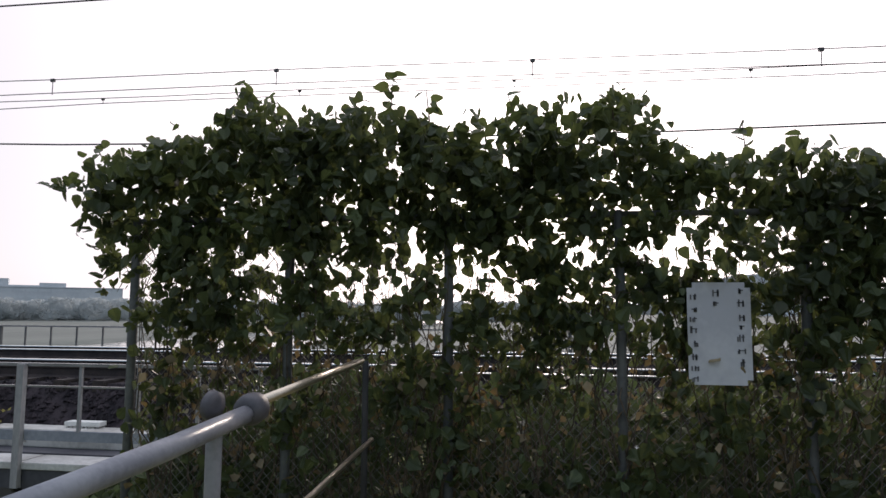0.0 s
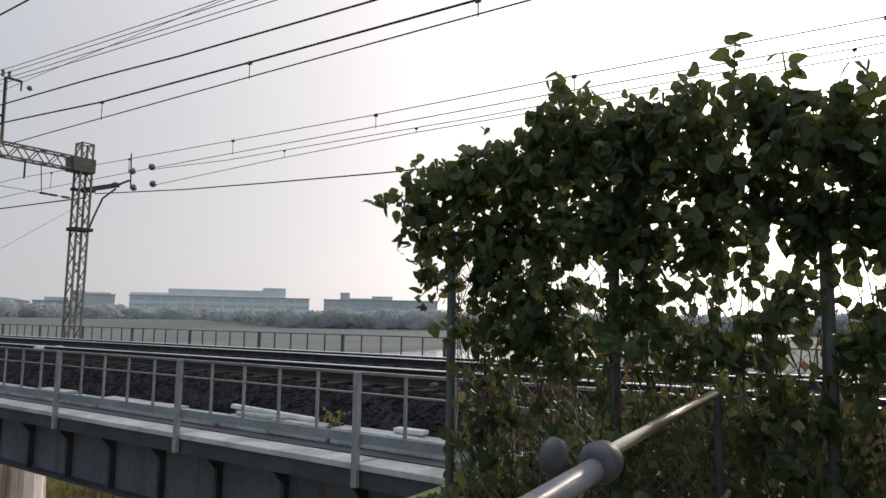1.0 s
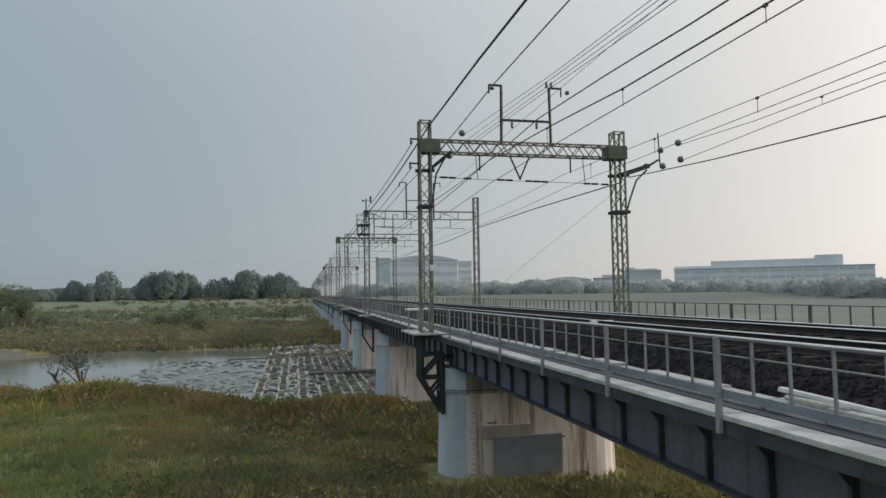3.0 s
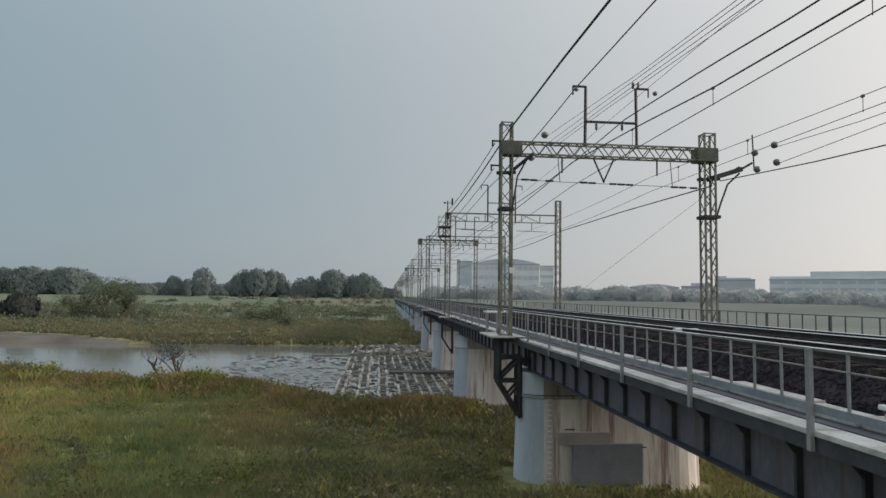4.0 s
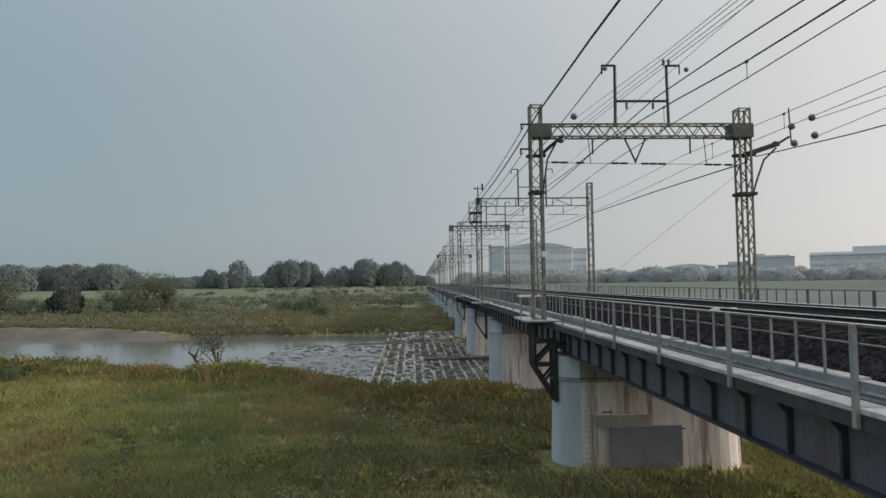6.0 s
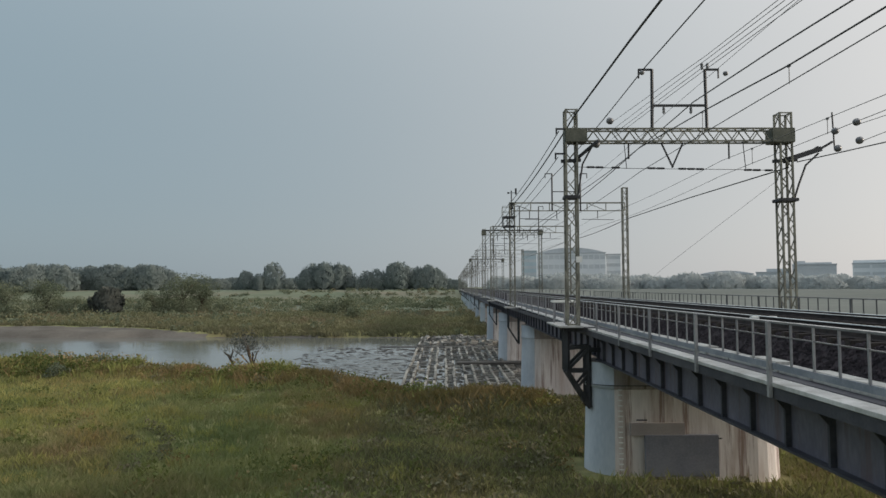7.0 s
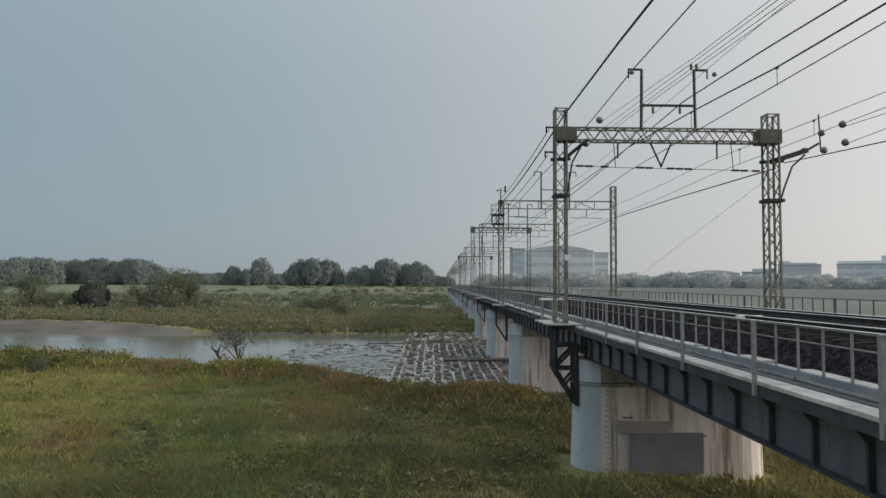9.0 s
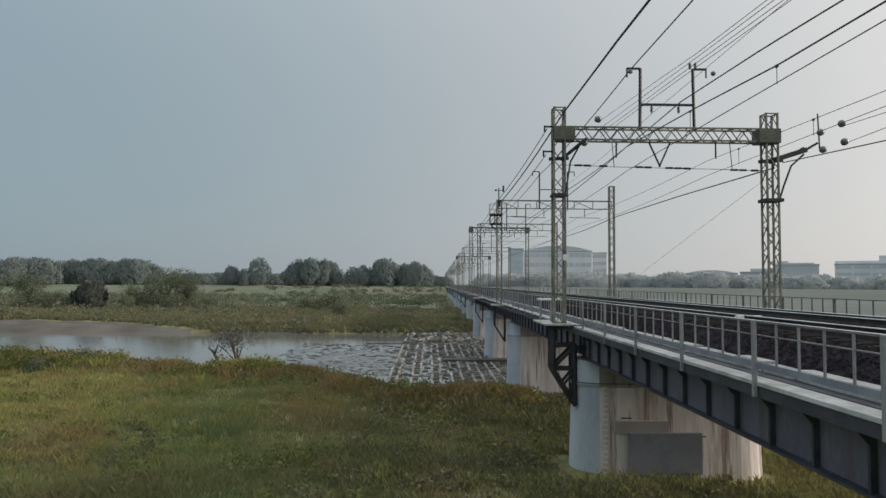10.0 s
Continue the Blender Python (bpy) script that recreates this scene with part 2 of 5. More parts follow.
M_SLEEPER = mat("sleeper_wood", (0.025, 0.02, 0.018), (0.05, 0.04, 0.035), 0.9, 3, 30, 0.4)
M_BLOCK = mat("bed_block_concrete", (0.17, 0.165, 0.15), (0.33, 0.32, 0.29), 0.95, 0.6, 6, 0.5, per_object=0.6)
M_RUBBLE = mat("bed_rubble_concrete", (0.11, 0.107, 0.098), (0.30, 0.29, 0.265), 0.95, 0.6, 6, 0.5, per_island=0.9)
M_SLAB = mat("dark_bed_slab", (0.045, 0.045, 0.045), (0.09, 0.085, 0.08), 0.9, 0.6, 6, 0.5)
M_PIPE = mat("handrail_pipe_paint", (0.17, 0.175, 0.20), (0.26, 0.265, 0.29), 0.34, 3, 40, 0.06)
M_PIPE2 = mat("bare_steel_pipe", (0.46, 0.40, 0.31), (0.62, 0.55, 0.45), 0.30, 4, 60, 0.05, metal=0.9)
M_CAP = mat("joint_cap_paint", (0.055, 0.055, 0.065), (0.10, 0.095, 0.105), 0.5, 4, 30, 0.1)
M_FPOST = mat("fence_post_paint", (0.075, 0.08, 0.085), (0.14, 0.145, 0.145), 0.6, 2, 25, 0.1)
M_FMESH = mat("fence_wire", (0.12, 0.12, 0.11), (0.2, 0.19, 0.17), 0.6, 2, 25, 0)
M_SIGN = mat("sign_board_paint", (0.44, 0.45, 0.49), (0.54, 0.55, 0.58), 0.5, 2, 20, 0.03)
M_INK = mat("sign_ink", (0.08, 0.08, 0.09), (0.16, 0.16, 0.17), 0.6, 10, 60, 0)
# far buildings: haze painted in as pale walls and low-contrast windows
M_WALLA = mat("haze_paled_facade", (0.66, 0.69, 0.71), (0.74, 0.76, 0.77), 0.9, 0.05, 0.6, 0)
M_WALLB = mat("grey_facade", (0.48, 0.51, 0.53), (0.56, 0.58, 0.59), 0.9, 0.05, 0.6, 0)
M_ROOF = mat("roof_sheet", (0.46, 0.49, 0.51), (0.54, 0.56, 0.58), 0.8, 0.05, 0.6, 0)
M_BAND = mat("haze_paled_glazing", (0.50, 0.53, 0.55), (0.58, 0.61, 0.62), 0.5, 0.1, 1, 0)
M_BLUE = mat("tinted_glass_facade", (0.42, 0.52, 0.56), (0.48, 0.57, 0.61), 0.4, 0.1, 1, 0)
M_WHITE = mat("white_board", (0.66, 0.66, 0.64), (0.78, 0.78, 0.75), 0.6, 3, 30, 0.05)


def water_material():
    m = bpy.data.materials.new("river_water")
    m.use_nodes = True
    n, l = m.node_tree.nodes, m.node_tree.links
    bs = n["Principled BSDF"]
    bs.inputs["Base Color"].default_value = (0.15, 0.155, 0.145, 1)
    bs.inputs["Roughness"].default_value = 0.06
    bs.inputs["IOR"].default_value = 1.33
    geo = n.new("ShaderNodeNewGeometry")
    mp = n.new("ShaderNodeMapping")
    mp.inputs["Scale"].default_value = (0.22, 1.0, 1.0)
    l.new(geo.outputs["Position"], mp.inputs["Vector"])
    nz = n.new("ShaderNodeTexNoise")
    nz.inputs["Scale"].default_value = 0.9
    nz.inputs["Detail"].default_value = 5
    l.new(mp.outputs["Vector"], nz.inputs["Vector"])
    big = n.new("ShaderNodeTexNoise")
    big.inputs["Scale"].default_value = 0.05
    l.new(geo.outputs["Position"], big.inputs["Vector"])
    bp = n.new("ShaderNodeBump")
    bp.inputs["Distance"].default_value = 0.05
    l.new(big.outputs["Fac"], bp.inputs["Strength"])
    l.new(nz.outputs["Fac"], bp.inputs["Height"])
    l.new(bp.outputs["Normal"], bs.inputs["Normal"])
    return m


M_WATER = water_material()


# ---- builders ----
def thing(name, label, category, group="", at=(0, 0, 0)):
    ob = new(name)
    ob.location = at
    return tagged(ob, label, category, group)


def mesh_of(name, verts, faces, material, smooth=False):
    me = bpy.data.meshes.new(name)
    me.from_pydata([tuple(v) for v in verts], [], faces)
    me.materials.append(material)
    if smooth:
        me.polygons.foreach_set("use_smooth", [True] * len(me.polygons))
    me.update()
    return me


def tidy(verts, faces):
    """Leaves out the vertices that no face uses."""
    used = sorted({i for f in faces for i in f})
    order = {k: i for i, k in enumerate(used)}
    return [verts[i] for i in used], [tuple(order[i] for i in f) for f in faces]


def put(name, me, parent=None, label="", m=None):
    ob = new(name, me)
    if m is not None:
        ob.matrix_basis = m
    if parent:
        ob.parent = parent
    return tagged(ob, label)


class Shape:
    """Gathers boxes, bars and tubes into the vertices and faces of one mesh."""

    def __init__(self):
        self.v, self.f = [], []

    def box(self, lo, hi, turn=None):
        k = len(self.v)
        for x, y, z in ((0, 0, 0), (1, 0, 0), (1, 1, 0), (0, 1, 0), (0, 0, 1), (1, 0, 1), (1, 1, 1), (0, 1, 1)):
            p = Vector((hi[0] if x else lo[0], hi[1] if y else lo[1], hi[2] if z else lo[2]))
            self.v.append(turn @ p if turn else p)
        for q in ((0, 3, 2, 1), (4, 5, 6, 7), (0, 1, 5, 4), (1, 2, 6, 5), (2, 3, 7, 6), (3, 0, 4, 7)):
            self.f.append(tuple(k + i for i in q))
        return self

    def bar(self, a, b, r, sides=4, r2=None, caps=True):
        a, b = Vector(a), Vector(b)
        d = (b - a).normalized()
        u = d.orthogonal().normalized() if abs(d.z) > 0.999 else d.cross(Vector((0, 0, 1))).normalized()
        w = d.cross(u)
        k = len(self.v)
        off = math.pi / 4 if sides == 4 else 0
        for p, rr in ((a, r), (b, r if r2 is None else r2)):
            for i in range(sides):
                an = off + 2 * math.pi * i / sides
                self.v.append(p + (u * math.cos(an) + w * math.sin(an)) * rr)
        for i in range(sides):
            j = (i + 1) % sides
            self.f.append((k + i, k + j, k + sides + j, k + sides + i))
        if caps:
            self.f.append(tuple(k + i for i in reversed(range(sides))))
            self.f.append(tuple(k + sides + i for i in range(sides)))
        return self

    def tube(self, pts, r, sides=6):
        pts = [Vector(p) for p in pts]
        k = len(self.v)
        for i, p in enumerate(pts):
            d = (pts[min(i + 1, len(pts) - 1)] - pts[max(i - 1, 0)]).normalized()
            u = d.cross(Vector((0, 0, 1)))
            u = u.normalized() if u.length > 1e-3 else Vector((1, 0, 0))
            w = d.cross(u)
            rr = r[i] if isinstance(r, (list, tuple)) else r
            for s in range(sides):
                an = 2 * math.pi * s / sides
                self.v.append(p + (u * math.cos(an) + w * math.sin(an)) * rr)
        for i in range(len(pts) - 1):
            for s in range(sides):
                t = (s + 1) % sides
                self.f.append((k + i * sides + s, k + i * sides + t, k + (i + 1) * sides + t, k + (i + 1) * sides + s))
        self.f.append(tuple(k + s for s in reversed(range(sides))))
        self.f.append(tuple(k + (len(pts) - 1) * sides + s for s in range(sides)))
        return self

    def lathe(self, base, axis, profile, sides=14):
        """profile: (distance along the axis, radius)."""
        base, d = Vector(base), Vector(axis).normalized()
        return self.tube([base + d * h for h, _ in profile], [max(r, 1e-4) for _, r in profile], sides)

    def mesh(self, name, material, smooth=False):
        return mesh_of(name, self.v, self.f, material, smooth)


def bevelled(name, lo, hi, material, width=0.01):
    bm = bmesh.new()
    bmesh.ops.create_cube(bm, size=1)
    for v in bm.verts:
        v.co = Vector([lo[i] + (v.co[i] + 0.5) * (hi[i] - lo[i]) for i in range(3)])
    bmesh.ops.bevel(bm, geom=bm.edges[:], offset=width, segments=2, affect="EDGES")
    me = bpy.data.meshes.new(name)
    bm.to_mesh(me)
    bm.free()
    me.materials.append(material)
    return me


def drift(y):
    """The bridge's slight swing to the side as it leaves the bank."""
    return 0.012 * max(0.0, y - 20.0)


# ---- ground, river ----
GROUND_Z, WATER_Z, TOP_Z = -6.5, -7.6, 0.15


def near_bank(x):
    return float(np.interp(x, (-200, -45, -27, -12, -4, 0, 12, 20, 200), (92, 70, 65.5, 61, 52, 49.5, 49, 56, 60))) + 1.2 * noise.noise(Vector((x * 0.12, 0, 3)))


def far_bank(x):
    return 122.5 + 3.5 * noise.noise(Vector((x * 0.05, 7, 3)))


def step(a, b, v):
    t = min(1.0, max(0.0, (v - a) / (b - a)))
    return t * t * (3 - 2 * t)


def height(x, y):
    levee = TOP_Z + (GROUND_Z - TOP_Z) * step(0, 1, (y - 1.9) / 11.0)
    z = levee + 0.35 * noise.noise(Vector((x * 0.12, y * 0.12, 0))) * step(10, 16, y) + 0.12 * noise.noise(Vector((x * 0.6, y * 0.6, 1))) * step(10, 16, y)
    if 40 < y < 170:
        nb, fb = near_bank(x), far_bank(x)
        bed = step(nb - 4, nb + 2.5, y) * (1 - step(fb - 2, fb + 6, y))
        z -= 2.1 * bed
        z += 0.5 * step(nb - 12, nb - 5, y) * (1 - step(nb - 4, nb, y))
    z += 6.1 * step(425, 462, y)
    z += 0.5 * noise.noise(Vector((x * 0.02, y * 0.02, 5))) * step(140, 200, y)
    return z


def axis(marks):
    out = []
    for a, b, s in marks:
        out += list(np.arange(a, b, s))
    return out + [marks[-1][1]]


gx = axis([(-2600, -400, 200), (-400, -160, 30), (-160, -70, 3), (-70, 30, 1.3), (30, 120, 6), (120, 400, 40), (400, 3000, 200)])
gy = axis([(-900, -60, 120), (-60, -6, 9), (-6, 16, 0.7), (16, 54, 1.4), (54, 150, 1.3), (150, 260, 5), (260, 330, 2.5), (330, 560, 12), (560, 4000, 250)])
gv = [(x, y, height(x, y)) for y in gy for x in gx]
nx = len(gx)
gf = [(j * nx + i, j * nx + i + 1, (j + 1) * nx + i + 1, (j + 1) * nx + i) for j in range(len(gy) - 1) for i in range(nx - 1)]
ground_mesh = mesh_of("ground", gv, gf, M_GROUND, True)
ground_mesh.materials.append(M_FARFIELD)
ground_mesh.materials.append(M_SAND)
ground_mesh.materials.append(M_HAZEFIELD)
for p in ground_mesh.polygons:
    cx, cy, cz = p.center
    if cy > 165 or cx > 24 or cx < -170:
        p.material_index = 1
    # meadow right of the bridge takes the colour with haze painted in
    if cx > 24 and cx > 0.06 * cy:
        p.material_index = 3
    if abs(cy - 291 - 4 * noise.noise(Vector((cx * 0.05, 1, 6)))) < 5 and (-104 < cx < -48 or -3 < cx < 10):
        p.material_index = 2
    fb = far_bank(cx)
    if (cz < -7.45 and cy < 165) or (fb - 2 < cy < fb + 20 * step(-36, -80, cx) + 3 * noise.noise(Vector((cx * 0.06, 2, 2))) and cx < -24):
        p.material_index = 2
tagged(new("ground", ground_mesh), "grassy river meadow below an embankment, reaching to the horizon", "ground", kind="structure")

river = Shape()
river.v += [Vector(p) for p in ((-900, 40, WATER_Z), (900, 40, WATER_Z), (900, 175, WATER_Z), (-900, 175, WATER_Z))]
river.f.append((0, 1, 2, 3))
tagged(new("water", river.mesh("water", M_WATER)), "calm grey river water reflecting the hazy sky", "river", kind="structure")


# ---- bridge ----
SPAN, FIRST, RAIL_X = 28.4, 29.5, 5.38
SPANS = [(0.6 if k == 0 else FIRST + SPAN * (k - 1) + 0.15, FIRST + SPAN * k - 0.15) for k in range(0, 20)]


def girder_span(a, b, near):
    """One plate girder span: two webs with flanges, stiffeners and walkway arms."""
    g = thing("bridge_girder", "dark grey riveted steel plate girder span with vertical stiffeners", "bridge girder", "girder spans")
    dx = drift((a + b) / 2)
    for x0, side in ((6.0 + dx, -1), (13.45 + dx, 1)):
        if side > 0 and not near:
            continue
        put("web", Shape().box((x0 - 0.01, a, -1.45), (x0 + 0.01, b, -0.12)).mesh("web", M_GIRDER), g)
        put("bottom_flange", Shape().box((x0 - 0.2, a, -1.5), (x0 + 0.2, b, -1.45)).mesh("bottom_flange", M_STIFF), g)
        put("top_flange", Shape().box((x0 - 0.2, a, -0.12), (x0 + 0.2, b, -0.07)).mesh("top_flange", M_STIFF), g)
    put("cross_floor", Shape().box((6.3 + dx, a, -0.4), (13.2 + dx, b, -0.1)).mesh("cross_floor", M_STIFF), g)
    st = Shape().box((-0.13, -0.035, -1.45), (-0.012, 0.035, -0.12)).mesh("stiffener", M_STIFF)
    arm_s = Shape()
    arm_s.box((-0.56, -0.04, -0.2), (-0.2, 0.04, -0.122))
    arm_s.v += [Vector(p) for p in ((-0.56, -0.02, -0.2), (-0.012, -0.02, -0.2), (-0.012, -0.02, -0.85), (-0.56, 0.02, -0.2), (-0.012, 0.02, -0.2), (-0.012, 0.02, -0.85))]
    k = len(arm_s.v) - 6
    arm_s.f += [(k, k + 1, k + 2), (k + 3, k + 5, k + 4), (k, k + 2, k + 5, k + 3)]
    arm = arm_s.mesh("walkway_arm", M_STIFF)
    if near:
        ys = [y for y in (9.66 + 1.545 * i for i in range(-8, 80)) if a + 0.5 < y < b - 0.5]
        for i, y in enumerate([b - 0.06] + ys + [a + 0.06]):
            put("stiffener", st, g, m=pose(6.0 + dx, y, 0))
            if 0 < i <= len(ys):
                put("walkway_arm", arm, g, m=pose(6.0 + dx, y, 0))
    return g


for k, (a, b) in enumerate(SPANS):
    girder_span(a, b, k < 4)


def pier(y, big):
    """An oval concrete pier: rounded noses, a flat face between, a cap band round its head."""
    p = thing("bridge_pier", "weathered pinkish concrete bridge pier with rounded noses standing in grass" if big else "weathered concrete bridge pier with rounded noses standing in the river", "bridge pier", "bridge piers")
    dx, half, base = drift(y), 1.35, GROUND_Z - 0.7 if big else -8.9

    def ring(r, x0, x1, n=10):
        pts = []
        for i in range(n + 1):
            an = math.pi / 2 + math.pi * i / n
            pts.append((x0 + r * math.cos(an), y + r * math.sin(an)))
        for i in range(n + 1):
            an = -math.pi / 2 + math.pi * i / n
            pts.append((x1 + r * math.cos(an), y + r * math.sin(an)))
        return pts

    def body(levels, x0, x1, keep):
        v, f, rings = [], [], None
        for z, r in levels:
            rr = ring(r, x0, x1)
            v += [Vector((q[0] + dx, q[1], z)) for q in rr]
        n = len(ring(1, x0, x1))
        for j in range(len(levels) - 1):
            for i in range(n):
                if keep(i):
                    f.append((j * n + i, j * n + (i + 1) % n, (j + 1) * n + (i + 1) % n, (j + 1) * n + i))
        f.append(tuple((len(levels) - 1) * n + i for i in range(n)))
        return v, f

    x0, x1 = 6.72, 12.4
    lv = [(base, half + 0.16), (-2.62, half)]
    v, f = body(lv, x0, x1, lambda i: i >= 9)
    put("shaft", mesh_of("shaft", *tidy(v, f), M_PIER, False), p)
    v, f = body(lv, x0, x1, lambda i: i < 9)
    put("nose", mesh_of("nose", *tidy(v, f[:-1]), M_NOSE, True), p, "rounded nose with bluish sky light put into its pale colour")
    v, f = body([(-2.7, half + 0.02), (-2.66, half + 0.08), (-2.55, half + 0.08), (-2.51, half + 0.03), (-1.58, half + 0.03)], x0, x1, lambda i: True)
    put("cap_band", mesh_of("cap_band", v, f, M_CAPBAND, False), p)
    v, f = body([(-2.7, half + 0.026), (-2.66, half + 0.086), (-2.55, half + 0.086), (-2.5, half + 0.036), (-1.572, half + 0.036)], x0, x1, lambda i: i < 9)
    put("cap_nose", mesh_of("cap_nose", *tidy(v, f[:-1]), M_NOSE, True), p)
    for x in (6.6, 8.9, 11.2):
        put("bearing", bevelled("bearing", (x + dx - 0.3, y - 0.5, -1.58), (x + dx + 0.3, y + 0.5, -1.5), M_DARK, 0.02), p)
    if big:
        for lo, hi, m, w in (((7.04, y - 1.545, -4.64), (9.37, y - 1.3, -4.1), M_PATCH_PALE, "pale old mortar repair"), ((7.64, y - 1.62, -6.35), (10.78, y - 1.3, -4.6), M_PATCH, "smooth grey repair mortar patch")):
            put("repair_patch", bevelled("repair_patch", lo, hi, m, 0.01), p, w)
        joint = Shape()
        for q0, q1 in zip(ring(half + 0.084, x0, x1), ring(half + 0.084, x0, x1)[1:]):
            joint.bar((q0[0], q0[1], -2.53), (q1[0], q1[1], -2.53), 0.022)
        put("joint_line", joint.mesh("joint_line", M_DARK), p, "dark joint below the pier head")
        rung = Shape().box((-0.09, -0.035, -0.02), (0.09, 0.035, 0.02)).mesh("rung", M_WHITE)
        for x in (6.62, 12.6):
            for i in range(17):
                put("rung", rung, p, m=pose(x + 0.0, y - half - 0.2 + 0.03 * (i / 16.0) * 3 if x < 8 else y - half * 0.9 - 0.1, -6.3 + i * 0.225))
        put("bolt_bar", Shape().bar((7.3, y - 1.5, -3.98), (7.75, y - 1.5, -3.98), 0.035).mesh("bolt_bar", M_DARK), p)
        put("bolt_bar", Shape().bar((10.7, y - 1.55, -4.75), (10.95, y - 1.55, -4.75), 0.035).mesh("bolt_bar", M_DARK), p)
    return p


pier(FIRST + 0.3, True)
for k in range(1, 20):
    pier(FIRST + SPAN * k, False)

# abutment at the bank
put_ab = thing("bridge_abutment", "dark concrete abutment wall carrying the bridge end", "abutment")
put("wall", Shape().box((5.7, -0.6, -7.2), (13.8, 0.5, -0.1)).mesh("wall", M_PIER), put_ab)
put("wing_wall", Shape().box((5.3, -40, -3), (5.7, 0.5, -0.02)).mesh("wing_wall", M_PIER), put_ab)

# walkway slabs
walkway = tagged(new("walkway"), "narrow pale concrete slab walkway along the bridge edge", "walkway", kind="structure")
slab = bevelled("slab", (5.35, 0.01, -0.17), (6.5, 3.76, -0.09), M_DECK, 0.008)
for i in range(-4, 34):
    y = 0.9 + 3.77 * i
    put("slab", slab, walkway, m=pose(drift(y), y, 0))
put("fascia", Shape().box((5.38, -14, -0.40), (5.42, 134, -0.172)).mesh("fascia", M_STIFF), walkway)
far_deck = Shape()
far_deck.v += [Vector(p) for p in ((5.37 + drift(129), 129, -0.075), (6.5 + drift(129), 129, -0.075), (6.5 + drift(590), 590, -0.075), (5.37 + drift(590), 590, -0.075))]
far_deck.f.append((0, 1, 2, 3))
put("far_slab", far_deck.mesh("far_slab", M_DECK), walkway)

kerb = tagged(new("kerb"), "rough pale concrete trough kerb between walkway and ballast", "kerb", kind="structure")
rng = random.Random(3)
for i in range(-10, 60):
    y = 0.9 + 1.25 * i
    w = rng.uniform(-0.02, 0.02)
    put("trough_lid", bevelled("trough_lid", (6.08 + w, 0.01, -0.072), (6.43 + w, 1.24, 0.13 + rng.uniform(-0.035, 0.03)), M_KERB, 0.015), kerb, m=pose(drift(y), y, 0, rng.uniform(-0.5, 0.5), 0, rng.uniform(-0.6, 0.6)))


def railing(x, y0, y1, top, foot, spacing, each, group, label, mats, toe=True, thick=1.0):
    r = thing("bridge_railing", label, "railing", group)
    n = int((y1 - y0) / spacing)
    big = Shape()
    big.box((-0.035 * thick - (0.05 if toe else 0), -0.045, -0.38 if toe else foot), (0.035 * thick - (0.05 if toe else 0), 0.045, top))
    if toe:
        big.box((-0.03, -0.05, 0.14), (0.02, 0.05, 0.2))
    main = big.mesh("main_post", mats[0])
    slim = Shape().box((-0.017 * thick, -0.018, foot), (0.017 * thick, 0.018, top - 0.02)).mesh("baluster", mats[0])
    for i in range(n + 1):
        y = y0 + spacing * i
        if i % each == 0:
            put("main_post", main, r, m=pose(x + drift(y), y, 0))
        else:
            put("baluster", slim, r, m=pose(x + drift(y), y, 0))
    ys = [y0 - 0.05] + [v for v in (20, 60, 100, 140) if y0 < v < y1] + [y1 + 0.05]

    def line(name, z0, z1, w, m):
        s = Shape()
        for a, b in zip(ys, ys[1:]):
            k = len(s.v)
            for yy in (a, b):
                for sx, zz in ((-w, z0), (w, z0), (w, z1), (-w, z1)):
                    s.v.append(Vector((x + drift(yy) + sx, yy, zz)))
            s.f += [(k, k + 1, k + 5, k + 4), (k + 1, k + 2, k + 6, k + 5), (k + 2, k + 3, k + 7, k + 6), (k + 3, k, k + 4, k + 7), (k, k + 3, k + 2, k + 1), (k + 4, k + 5, k + 6, k + 7)]
        put(name, s.mesh(name, m), r)

    line("top_rail", top - 0.028, top + 0.01, 0.024, M_TOPRAIL)
    if toe:
        line("mid_rail", 0.80, 0.822, 0.014, M_TOPRAIL)
        line("toe_board", 0.17, 0.29, 0.012, mats[1])
    else:
        line("bottom_rail", foot, foot + 0.05, 0.025, mats[0])
    return r


railing(RAIL_X, 4.67 - 3.77 * 1, 72.7, 1.08, 0.28, 0.754, 5, "bridge railings", "grey painted steel walkway railing with stout and slim posts", (M_RAILPAINT, M_TOE))
railing(RAIL_X, 72.7 + 3.77, 330, 1.08, 0.1, 3.77, 1, "bridge railings", "grey painted steel walkway railing with widely spaced posts", (M_RAILPAINT, M_TOE))
railing(14.3, -6.0, 70, 1.3, 0.3, 0.76, 5, "bridge railings", "grey steel railing on the far edge of the bridge", (M_FPOST, M_TOE), toe=False)
railing(14.3, 72, 330, 1.3, 0.3, 3.8, 1, "bridge railings", "grey steel railing on the far edge of the bridge", (M_FPOST, M_TOE), toe=False)


# ---- tracks ----
def strip(profile, ys, material, name):
    s = Shape()
    n = len(profile)
    for yy in ys:
        s.v += [Vector((px + drift(yy), yy, pz)) for px, pz in profile]
    for j in range(len(ys) - 1):
        for i in range(n - 1):
            s.f.append((j * n + i, j * n + i + 1, (j + 1) * n + i + 1, (j + 1) * n + i))
    return s.mesh(name, material)


